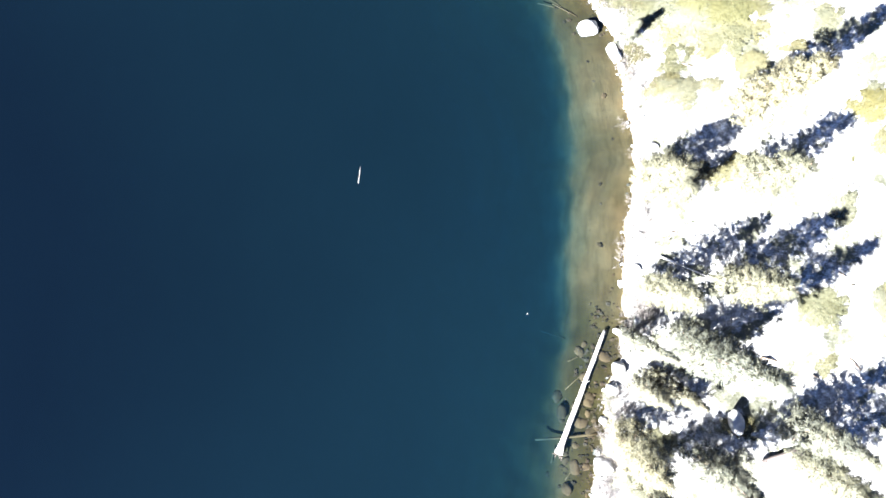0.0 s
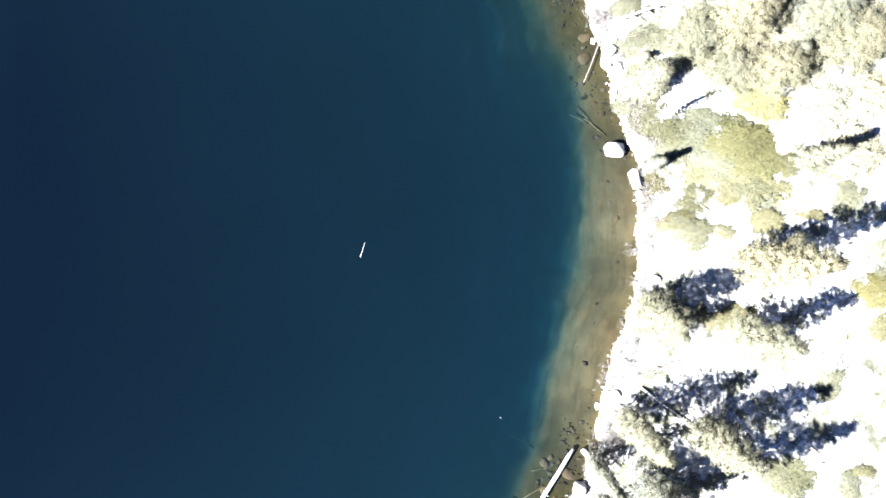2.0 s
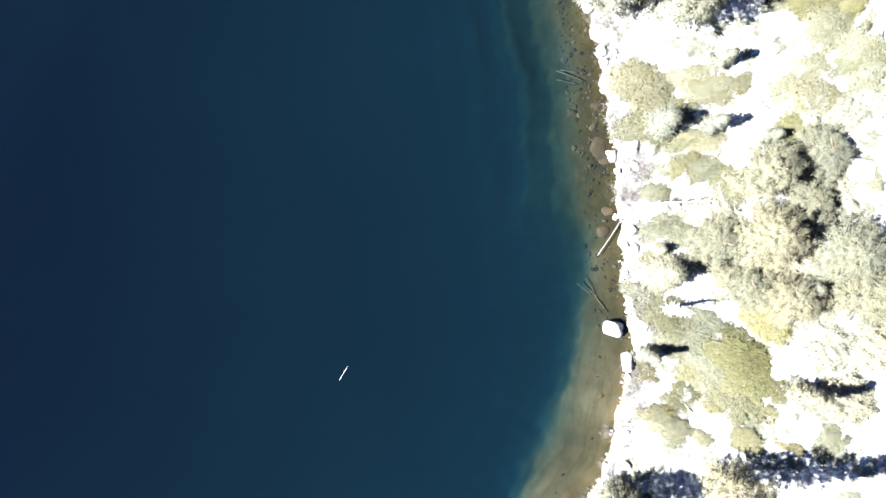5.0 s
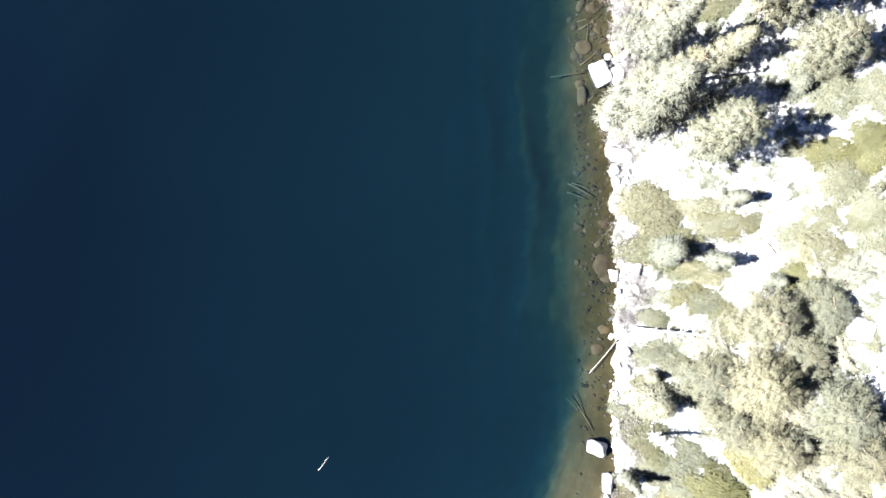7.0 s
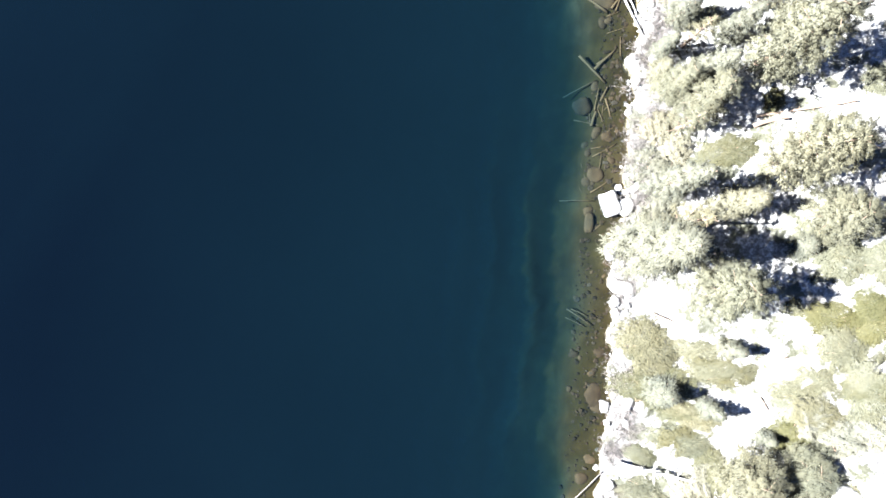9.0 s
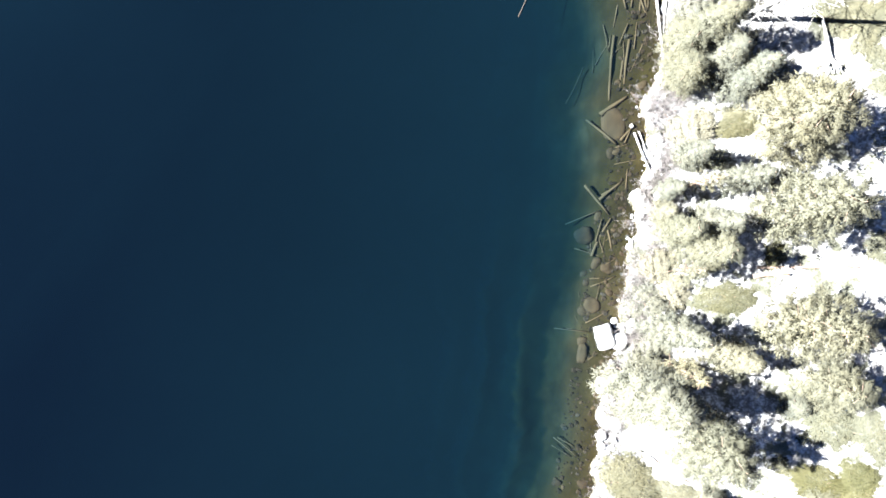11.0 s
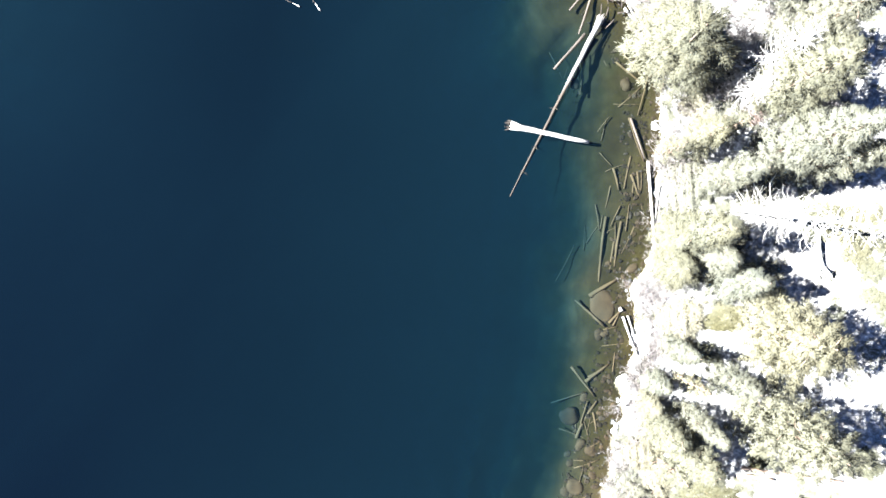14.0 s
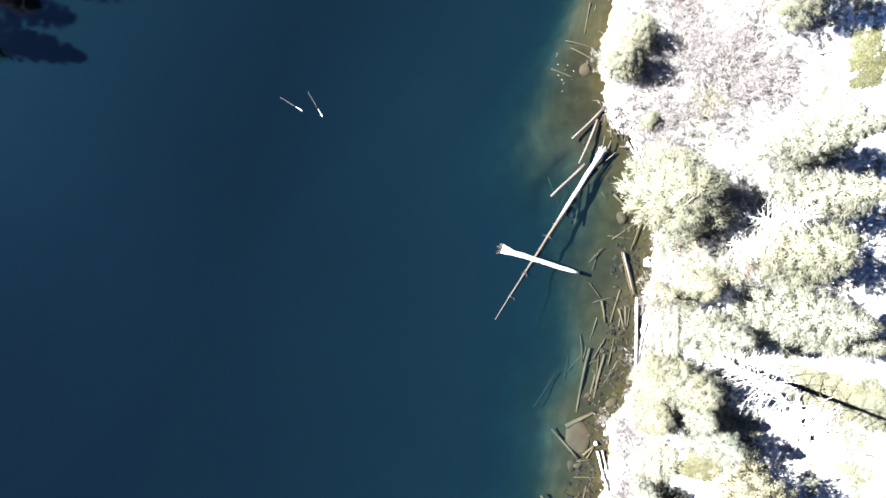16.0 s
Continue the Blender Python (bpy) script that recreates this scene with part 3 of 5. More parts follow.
def brush(seed, rx, high, count):
    """A clump of bare dry stems, pale grey."""
    rng = np.random.RandomState(seed)
    bm_v, bm_f = [], []
    for k in range(count):
        a, s = rng.uniform(0, 6.28), math.sqrt(rng.rand())
        b = np.array([rx * s * math.cos(a), rx * s * math.sin(a), -0.05])
        o = np.array([math.cos(a) * s * 0.9 + rng.normal(0, 0.35), math.sin(a) * s * 0.9 + rng.normal(0, 0.35), rng.uniform(0.6, 1.2)]) * high * rng.uniform(0.6, 1.1)
        stems = [(b, o)]
        for q in range(7):
            u = rng.uniform(0.25, 0.9)
            stems.append((b + u * o, 0.42 * high * np.array([rng.normal(0, 0.6), rng.normal(0, 0.6), rng.uniform(0.1, 0.7)])))
        for j, (p, way) in enumerate(stems):
            t = 0.016 if j == 0 else 0.010
            e = np.cross(way, rng.normal(0, 1, 3))
            e = e / (np.linalg.norm(e) + 1e-9) * t
            g = np.cross(way, e)
            g = g / (np.linalg.norm(g) + 1e-9) * t
            i = len(bm_v)
            bm_v += [p + e, p - 0.5 * e + 0.87 * g, p - 0.5 * e - 0.87 * g, p + way]
            bm_f += [(i, i + 1, i + 3), (i + 1, i + 2, i + 3), (i + 2, i, i + 3)]
    me = bpy.data.meshes.new("dry_brush")
    me.from_pydata([tuple(v) for v in bm_v], [], bm_f)
    me.materials.append(M_TWIG)
    return me


def stone_mesh(seed, sx, sy, sz, blocky=0.0, rough=0.16, sub=3):
    bm = bmesh.new()
    bmesh.ops.create_icosphere(bm, subdivisions=sub, radius=1)
    off = Vector((seed * 7.3, seed * 3.1, seed * 1.7))
    for v in bm.verts:
        p = v.co.copy()
        if blocky:
            m = max(abs(p.x), abs(p.y), abs(p.z))
            p = p.lerp(p / m, blocky)
        p *= 1 + rough * 2 * noise.noise(p * 0.9 + off) + rough * 0.7 * noise.noise(p * 2.6 + off) + rough * 0.25 * noise.noise(p * 6 + off)
        v.co = Vector((p.x * sx, p.y * sy, p.z * sz))
    me = bpy.data.meshes.new("stone")
    bm.to_mesh(me)
    bm.free()
    me.polygons.foreach_set("use_smooth", [True] * len(me.polygons))
    return me


def boulder(x, y, sx, sy, sz, turn, z=0.0, seed=1, blocky=0.3, mat=None,  label="large pale granite boulder standing in shallow water by the shore", name="boulder"):
    if mat == M_SUNKSTONE:
        z = min(z, -sz * 1.1 - 0.05)
    me = stone_mesh(seed, sx, sy, sz, blocky, 0.06 if blocky > 0.8 else 0.16)
    me.materials.append(mat or M_GRANITE)
    ob = tagged(new(name, me), label, "rock")
    ob.matrix_basis = pose(x, y, z, 0, 0, turn)
    return ob


def log(name, a, b, r0, r1, mat, label, stubs=0, roots=0.0, seed=1, bend=0.0, group="", rootmat=None, stub=0.35):
    """A fallen trunk from a (butt, radius r0) to b (tip, r1), with branch stubs and a torn root plate where it has one."""
    rng = random.Random(seed)
    a, b = Vector(a), Vector(b)
    ln = (b - a).length
    root = tagged(new(name), label, "log", group)
    root.matrix_basis = Matrix.Translation(a) @ (b - a).to_track_quat("Z", "Y").to_matrix().to_4x4()
    n = max(4, min(int(ln * 1.3), 14))
    bm = bmesh.new()
    ph = rng.uniform(0, 6.28)
    pts = [(bend * ln * math.sin(3.14 * i / n) * math.cos(ph) + rng.uniform(-0.1, 0.1) * r0, bend * ln * math.sin(3.14 * i / n) * math.sin(ph) + rng.uniform(-0.1, 0.1) * r0, ln * i / n) for i in range(n + 1)]
    rad = [(r0 + (r1 - r0) * i / n) * rng.uniform(0.93, 1.07) for i in range(n + 1)]
    if roots:
        rad[0] *= 1.5
    tube(bm, pts, rad, 10)
    part("trunk", bm, mat, root, smooth=True)
    for k in range(stubs):
        u = rng.uniform(0.2, 0.97)
        i = min(int(u * n), n - 1)
        p = Vector(pts[i])
        g = rng.uniform(0, 6.28)
        o = Vector((math.cos(g), math.sin(g), rng.uniform(0.1, 0.7))).normalized() * stub * rng.uniform(0.4, 1.6)
        bm = bmesh.new()
        tube(bm, [p, p + o], [0.03, 0.012], 5)
        part("branch_stub", bm, mat, root)
    if roots:
        for k in range(13):
            g = k * 0.49 + rng.uniform(-0.3, 0.3)
            o = Vector((math.cos(g), math.sin(g), 0))
            l2 = roots * rng.uniform(0.6, 1.1)
            bm = bmesh.new()
            tube(bm, [o * r0 * 0.5 + Vector((0, 0, 0.15)), o * (0.9 * r0 + 0.25 * l2) + Vector((0, 0, -0.2 * l2)), o * (r0 + 0.55 * l2 * rng.random()) + Vector((0, 0, -l2 * rng.uniform(0.4, 1.0)))], [0.09, 0.06, 0.015], 5)
            part("root", bm, rootmat or mat, root)
    return root


def at_ground(ob, x, y, sx=1.0, sz=1.0, turn=0.0, lift=0.0):
    """A copy of ob standing on the ground, wider by sx and taller by sz."""
    return copy_thing(ob, pose(x, y, ground_at(x, y) + lift, 0, 0, turn) @ Matrix.Diagonal((sx, sx, sz, 1)))

# ---- trees: one of each form, then copies with their own size ----
FORMS = {
    "pine": ("pine_tree", [tree(11 + i, "pine_tree", 9.0, lambda u: 1.35 * (0.5 + 0.75 * math.sin(math.pi * min(0.25 + 0.72 * u, 1)) ** 0.9) * (1 - 0.2 * u), 0.10, 125, 4.2, 46, 0.30, 0.12, M_PINE) for i in range(3)],
             "pale green pine tree with a full tufted needle crown", 9.0, 1.6),
    "wide": ("broad_pine", [tree(24 + i, "broad_pine", 7.0, lambda u: 2.1 * (0.5 + 0.6 * math.sin(math.pi * min(0.3 + 0.68 * u, 1)) ** 0.8) * (1 - 0.1 * u), 0.12, 130, 5.6, 44, 0.34, 0.08, M_PINE, 0.2) for i in range(3)],
             "broad yellow-green pine tree with a rounded tufted crown", 7.0, 2.2),
    "sparse": ("thin_pine", [tree(91 + i, "thin_pine", 9.0, lambda u: 0.95 * (1 - u) ** 0.5 + 0.15, 0.16, 42, 2.4, 34, 0.20, 0.12, M_PINE, 0.15, 0.18) for i in range(3)],
               "thin open-crowned pine tree with short spaced branches", 9.0, 1.1),
    "fir": ("fir_tree", [tree(31 + i, "fir_tree", 9.0, lambda u: 1.6 * (1 - u) ** 0.6 + 0.12, 0.05, 150, 4.2, 42, 0.28, 0.24, M_FIR) for i in range(3)],
            "grey-green conifer with a pointed layered needle crown", 9.0, 1.6),
    "young": ("young_fir", [tree(51 + i, "young_fir", 3.2, lambda u: 0.75 * (1 - u) ** 0.7 + 0.06, 0.05, 64, 3.8, 40, 0.24, 0.22, M_FIR, 0.06, 0.17) for i in range(3)],
              "small young conifer standing among low shrubs on the slope", 3.2, 0.8),
}


def plant(form, rows, group="trees on the slope above the lake"):
    name, kinds, label, h0, r0 = FORMS[form]
    for i, (x, y, h, r) in enumerate(rows):
        ob = at_ground(kinds[(i * 7 + int(abs(x * 3))) % len(kinds)], x, y, r / r0, h / h0, (x * 77 + y * 31) % 360)
        tagged(ob, label, "tree", group)


# southern grove
plant("pine", [(19.8, 9.3, 11.0, 1.50), (19.0, -2.3, 8.8, 1.40), (14.3, -2.9, 9.3, 1.25), (20.4, 4.5, 8.0, 1.35), (14.4, 4.7, 7.5, 1.55), (15.7, 3.7, 5.0, 0.95), (12.0, -12.9, 10.7, 1.40), (12.8, -15.7, 9.2, 1.25), (22.6, -13.7, 7.9, 1.31)])
plant("fir", [(16.4, -6.8, 14.0, 1.90), (12.8, -6.3, 10.5, 0.78), (14.7, -9.2, 9.0, 0.95), (13.5, -9.6, 7.0, 0.85), (22.3, -11.4, 8.3, 1.47), (17.3, -14.4, 9.7, 1.43)])
# open slope
plant("wide", [(16.0, 24.9, 5.0, 1.90), (19.0, 21.7, 3.0, 1.70), (20.6, 25.6, 3.2, 2.00), (14.4, 28.6, 4.0, 1.90), (14.0, 23.6, 2.2, 1.90), (17.6, 27.6, 2.1, 1.70), (16.5, 21.6, 2.2, 1.70), (22.8, 23.8, 2.8, 2.00), (17.0, 31.0, 2.0, 1.80)])
plant("young", [(7.8, 30.0, 2.8, 1.16), (10.6, 30.8, 3.4, 0.72), (9.4, 34.8, 3.0, 0.78), (11.8, 20.5, 4.0, 1.42), (13.1, 14.9, 3.2, 0.62), (22.0, 16.5, 5.0, 0.85), (19.6, 22.8, 2.4, 0.78), (11.0, 21.9, 1.6, 0.52), (14.1, 31.2, 1.8, 0.65), (9.1, 42.8, 2.0, 0.98)])
# northern wood
plant("fir", [(1.5, 37.7, 10.5, 2.40), (4.2, 42.8, 5.6, 1.30), (0.2, 41.8, 9.0, 1.35), (-6.2, 57.4, 7.2, 1.40), (-10.8, 62.2, 8.0, 1.30), (-9.4, 65.6, 12.0, 2.00), (-13.2, 71.3, 10.5, 1.80), (-15.7, 73.6, 10.0, 1.65), (-7.3, 66.0, 8.8, 1.66), (-8.0, 57.6, 6.0, 1.40), (-1.9, 48.9, 6.3, 1.15), (-5.5, 51.9, 5.5, 0.95), (-2.1, 52.4, 5.8, 1.05), (-5.1, 49.3, 4.1, 0.80), (-4.4, 47.9, 3.6, 0.85)])
plant("wide", [(6.0, 37.4, 8.4, 1.90), (4.8, 46.4, 9.6, 1.90), (0.6, 51.8, 10.6, 2.00), (-2.6, 56.2, 9.0, 2.30), (8.8, 44.8, 5.2, 1.70), (-18.5, 66.7, 7.6, 2.85), (-27.0, 70.9, 4.2, 1.25), (-27.5, 72.8, 3.6, 1.20), (-22.9, 69.7, 1.5, 0.65)])
plant("pine", [(-1.4, 47.1, 7.6, 1.40), (-3.2, 47.1, 6.2, 1.20), (-9.2, 55.9, 4.6, 1.40), (-10.4, 57.4, 5.0, 1.50), (-9.8, 58.5, 8.0, 1.40), (-12.0, 68.3, 10.5, 1.80), (-13.4, 63.6, 5.6, 1.20), (-16.9, 68.5, 3.2, 1.30), (-22.0, 79.7, 6.3, 1.60)])
plant("sparse", [(2.2, 40.1, 6.7, 1.30), (4.0, 38.7, 5.8, 1.10), (-1.2, 45.5, 5.4, 1.10), (-4.0, 50.6, 5.6, 0.80), (-14.5, 61.8, 4.9, 1.00), (-12.6, 65.0, 5.0, 1.00)])
plant("fir", [(-63.9, 38.6, 9.2, 2.00), (-65.6, 43.6, 9.6, 2.10), (-66.0, 33.2, 7.4, 1.80), (-69.2, 51.8, 10.4, 2.20), (-68.2, 38.8, 9.6, 2.00), (-71.2, 44.8, 11.1, 2.30), (-70.2, 59.8, 9.6, 2.20), (-74.2, 35.8, 10.4, 2.20), (-69.2, 29.8, 8.9, 2.00), (-67.5, 48.8, 8.9, 1.90), (-77.2, 54.8, 11.1, 2.40), (-75.2, 65.8, 10.4, 2.30)], "trees on the far bank")

for kinds in FORMS.values():
    for ob in kinds[1]:
        for o in (*ob.children_recursive, ob):
            bpy.data.objects.remove(o)

dead = tagged(snag(6, 9.1, 0.15, 2.2), "short bleached dead conifer with bare twisted branches", "tree")
dead.matrix_basis = pose(-13.79, 69.03, ground_at(-13.79, 69.03))
dead = tagged(snag(7, 4.4, 0.10, 0.6), "small dead fir with thin bare branches", "tree")
dead.matrix_basis = pose(13.1, 18.4, ground_at(13.1, 18.4))
dead = tagged(snag(9, 4.7, 0.15, 1.8), "bleached dead conifer with bare branches", "tree")
dead.matrix_basis = pose(-13.05, 67.73, ground_at(-13.05, 67.73))


# ---- shrubs and brush ----
MATS = [shrub(71, "low_shrub", 0.22, 2300, 0.10, M_SHRUB), shrub(72, "low_shrub", 0.24, 2300, 0.10, M_SHRUB_PALE), shrub(73, "low_shrub", 0.22, 2300, 0.10, M_SHRUB_GOLD),
        shrub(74, "thicket", 0.55, 2600, 0.14, M_THICKET, 0.4), shrub(75, "thicket", 0.65, 2600, 0.14, M_THICKET, 0.45), shrub(76, "dead_shrub", 0.5, 2200, 0.13, M_RUST, 0.4)]
MAT_LABELS = ("low spreading olive-green evergreen shrub on the pale slope", "pale grey-green low shrub on the stony slope", "yellow-green low shrub spread flat on pale soil", "dense pale green thicket shrub on the slope", "tall pale green thicket shrub on the slope", "rust-coloured dead shrub among green pines")


def mats(rows):
    """Shrubs lying along the slope: place, half length, half width, turn and kind."""
    for x, y, rx, ry, turn, k in rows:
        g = np.array([ground_at(x + 0.6, y) - ground_at(x - 0.6, y), ground_at(x, y + 0.6) - ground_at(x, y - 0.6)]) / 1.2
        lean = Vector((0, 0, 1)).rotation_difference(Vector((-g[0], -g[1], 1))).to_matrix().to_4x4()
        tall = 0.6 + 0.4 * (rx + ry) / 2
        ob = copy_thing(MATS[k], Matrix.Translation((x, y, ground_at(x, y) - 0.02)) @ lean @ Matrix.Rotation(radians(turn), 4, "Z") @ Matrix.Diagonal((rx * 1.10, ry * 1.10, tall, 1)))
        tagged(ob, MAT_LABELS[k], "shrub", "low shrubs on the slope")


mats([(24.2, -4.1, 1, 1.4, 2, 0), (24.5, -8, 0.8, 1.1, 5, 0), (27.9, 6.5, 0.7, 1, -5, 0), (24.6, 14.2, 1.2, 1.1, -15, 1), (19.5, 14.9, 2, 1.4, -8, 0), (18.8, 14.5, 1.7, 1.6, -7, 0), (17.1, 14.7, 1.4, 1.4, -7, 1), (20.7, 12.1, 1, 0.8, -11, 0), (16.5, 11.2, 1.1, 0.6, -2, 1), (27.4, -3.8, 0.5, 1.2, 2, 1), (26.6, 5.2, 0.7, 1.8, -8, 2), (25.6, 2.2, 0.8, 1.4, -2, 1), (27.2, 9.4, 0.5, 0.9, -12, 1), (11.3, 23.9, 1.9, 1.2, 4, 1)])
mats([(11.9, 20.9, 1.4, 1.2, 1, 0), (11.6, 18.6, 1.8, 0.8, 7, 1), (15.9, 18.6, 1.4, 1, 6, 1), (14.6, 17.2, 1.4, 1.1, 7, 0), (18.2, 20.5, 2.3, 1.2, -26, 2), (20.3, 20, 0.9, 0.9, 1, 0), (18.3, 17.6, 1.5, 1.2, 6, 2), (19.4, 16.6, 1.9, 1.4, 6, 2), (20.4, 15.9, 1.4, 0.8, 9, 0), (17.3, 15.5, 1.8, 1.1, 8, 1), (18.4, 13.8, 1.5, 1.2, 8, 0), (14.6, 15.8, 1.2, 0.7, 7, 1), (16.3, 13.5, 0.9, 0.6, 9, 0), (16, 11.2, 0.8, 0.5, 10, 0)])
mats([(20.6, 11.8, 0.9, 0.6, 8, 0), (18.4, 11.1, 0.8, 0.5, 10, 1), (23.1, 13, 0.9, 0.4, 9, 0), (24.8, 14.9, 0.8, 0.9, 8, 1), (17.1, 10, 0.9, 0.5, 10, 1), (23.3, 16, 1.3, 0.6, 7, 1), (27.9, -2.5, 0.5, 0.4, 15, 0), (24.5, -3.8, 1.1, 1, 20, 0), (5.6, 32.1, 1.9, 1.7, 26, 1), (6.3, 32, 1.5, 1.2, 25, 0), (8.4, 33.6, 1.8, 1, 22, 1), (10.6, 33.4, 2, 1, 23, 0), (6.9, 29.5, 1.9, 1.3, 24, 0), (10.3, 29.8, 1.7, 0.8, 25, 1)])
mats([(10.1, 28.1, 0.9, 0.6, 26, 1), (11.1, 27.9, 1.4, 1.1, 26, 0), (13.1, 27.4, 1, 1.4, 28, 0), (15.6, 32.5, 1.3, 0.9, 25, 2), (9.2, 25.5, 1, 0.6, 27, 0), (10.2, 22.8, 1.3, 0.7, 29, 1), (17.8, 29, 0.8, 1.2, 27, 0), (14.8, 36, 1.3, 1, 22, 1), (14.1, 39.8, 1.4, 0.8, 19, 2), (14.6, 40.9, 0.9, 1.2, 15, 2), (11.9, 39.6, 1.4, 0.9, 19, 0), (10.8, 43.2, 2, 2.1, 20, 1), (13.2, 44, 1.3, 1.6, 19, 1), (14.5, 38.3, 1.2, 1.5, 22, 1)])
mats([(16.6, 36.7, 1.2, 2, 22, 1), (16.2, 34.2, 1.8, 1.3, 25, 1), (17.8, 15.4, 2.4, 2.2, 34, 0), (18.4, 16.7, 2.0, 1.3, 29, 2), (20.3, 16, 1.4, 0.9, 31, 2), (14.9, 17.4, 1.9, 1.4, 30, 1), (12.1, 18.1, 1.7, 1.8, 29, 0), (13.5, 13.6, 1, 0.9, 32, 0), (15.9, 12.6, 0.9, 0.8, 36, 0), (15.3, 11.3, 1.1, 0.6, 28, 0), (18.6, 13.5, 1.2, 0.6, 37, 2), (19.7, 31.2, 0.8, 1.4, 28, 1)])
mats([(8.0, 30.6, 1.5, 1.1, 42, 0), (10.7, 33.5, 2.0, 1.0, 42, 1), (10.9, 28.0, 1.7, 1.0, 37, 1), (10.2, 29.8, 1.5, 0.7, 37, 0), (15.3, 32.1, 1.3, 0.7, 38, 2), (15.1, 38.6, 1.7, 1.1, 37, 1), (13.1, 39.8, 1.8, 0.9, 36, 2), (14.1, 41.5, 1.1, 0.9, 36, 2), (9.1, 35.0, 1.5, 0.8, 38, 1), (14.5, 35.0, 1.8, 0.9, 38, 1), (16.3, 37.0, 1.3, 0.9, 45, 0), (9.3, 25.4, 0.9, 0.7, 40, 1), (17.0, 33.3, 1.7, 0.9, 45, 3), (18.1, 35.0, 1.3, 1.1, 42, 3)])
mats([(17.2, 5.1, 1.4, 1.0, 39, 1), (20.4, 5.5, 1.8, 1.0, 22, 0), (27.2, 8.8, 1.5, 0.9, 26, 2), (27.4, 11.4, 1.1, 0.9, 35, 1), (16.4, 10.7, 1.3, 0.7, 25, 1), (20.5, 11.9, 1.1, 0.7, 35, 0)])
mats([(15.3, 22.5, 1.6, 1.4, 20, 3), (13.5, 25.9, 1.5, 1.3, 0, 3), (16.9, 23.2, 1.5, 1.3, 60, 3), (21.0, 23.3, 1.7, 1.5, 10, 3), (18.0, 22.7, 1.4, 1.2, 30, 3), (23.0, 19.7, 1.5, 1.2, 10, 3), (24.6, 17.0, 1.5, 1.3, 40, 3)])
mats([(17.3, 26.3, 1.1, 1.1, 29, 1), (2.5, 45.9, 1.7, 1.1, 36, 0), (-4.5, 52.6, 1.7, 0.6, 32, 1), (-4.4, 55.7, 1.2, 1, 34, 1), (8.5, 49.1, 1, 1.8, 36, 1), (2.7, 49.9, 0.7, 1, 33, 2), (6.5, 53.7, 1.1, 1.4, 33, 1), (-2.4, 64.4, 1.4, 1.7, 35, 1), (-3.8, 64.4, 1.4, 1.2, 35, 1), (-0.5, 63.2, 0.9, 1.1, 35, 1), (-11.3, 59.1, 1.1, 1, 36, 1), (-16.3, 80.3, 1.3, 1.5, 41, 2), (-1.7, 65, 1.7, 1.1, 47, 1), (1.1, 62.2, 1.3, 1.2, 56, 1)])
mats([(-1.3, 66.4, 1.1, 1.7, 51, 1), (-4.2, 55.5, 1.1, 0.9, 47, 0), (18.5, 24.5, 1.6, 1.4, 20, 3), (21.5, 20.5, 1.6, 1.5, 40, 3), (18.8, 29.3, 1.6, 1.4, 0, 3), (24, 27, 1.7, 1.5, 0, 3), (15, 33.5, 1.4, 1.2, 0, 3), (24.5, 21, 1.6, 1.5, 30, 3), (-2.1, 45.1, 1.3, 1.1, 0, 3), (-0.3, 44, 1.1, 1, 20, 3), (-1.6, 42.6, 1.3, 1, 50, 3), (0.9, 40.3, 1.2, 1.1, 0, 3), (-6.3, 53.6, 1.4, 1.2, 0, 3), (-4.5, 58.6, 1.5, 1.3, 0, 3)])
mats([(-7.2, 59.6, 1.3, 1.2, 0, 3), (-14.8, 66, 1.4, 1.2, 30, 3), (-12.9, 66.6, 1.2, 1.1, 0, 3), (-11.2, 60.3, 1.4, 1.2, 0, 3), (-8.9, 63.6, 1.3, 1.2, 0, 3), (-12.4, 61.6, 1.3, 1.1, 0, 3), (-11.8, 67.4, 1, 0.9, 0, 5), (-21.2, 73, 1.5, 1.3, 0, 1), (-15, 76.5, 1.6, 1.4, 0, 3), (-5.9, 48, 0.8, 0.7, 0, 3), (14.8, -13.6, 1, 0.9, 0, 0), (19.6, -12.1, 1, 0.8, 0, 0), (19.5, -15, 1.2, 1, 0, 3)])

for ob in MATS:
    for o in (*ob.children_recursive, ob):
        bpy.data.objects.remove(o)

BRUSH = [brush(81 + i, 0.9, 0.8, 56) for i in range(3)]


def dry_brush(x, y, s, tall=1.0):
    ob = tagged(new("dry_brush", BRUSH[int(abs(x * 13 + y * 7)) % 3]), "clump of bare pale grey brush on the bank", "shrub", "dry brush along the bank")
    ob.matrix_basis = pose(x, y, ground_at(x, y), 0, 0, (x * 211 + y * 37) % 360) @ Matrix.Diagonal((s, s, s * tall, 1))



rng = random.Random(5)
legs = [(a, b) for a, b in zip(SHORE[:-1], SHORE[1:]) if -22 < a[1] < 80 and a[0] > -34]


def by_shore(lo, hi, d0, d1):
    """A place along the shore with y from lo to hi, d0 to d1 metres inland."""
    while True:
        a, b = rng.choice(legs)
        u = rng.random()
        if rng.random() * 5 > np.linalg.norm(b - a):
            continue
        n = np.array((b[1] - a[1], a[0] - b[0])) / np.linalg.norm(b - a)
        p = a + u * (b - a) + rng.uniform(d0, d1) * n
        if lo < p[1] < hi:
            return float(p[0]), float(p[1])


for k in range(70):
    dry_brush(*by_shore(37, 66, 0.5, 2.2), rng.uniform(0.6, 1.1))
for k in range(130):
    dry_brush(*by_shore(-20, 37, 0.1, 1.9), rng.uniform(0.35, 0.85))
for k in range(150):
    dry_brush(*by_shore(67, 80, 0.4, 11), rng.uniform(0.9, 1.6))


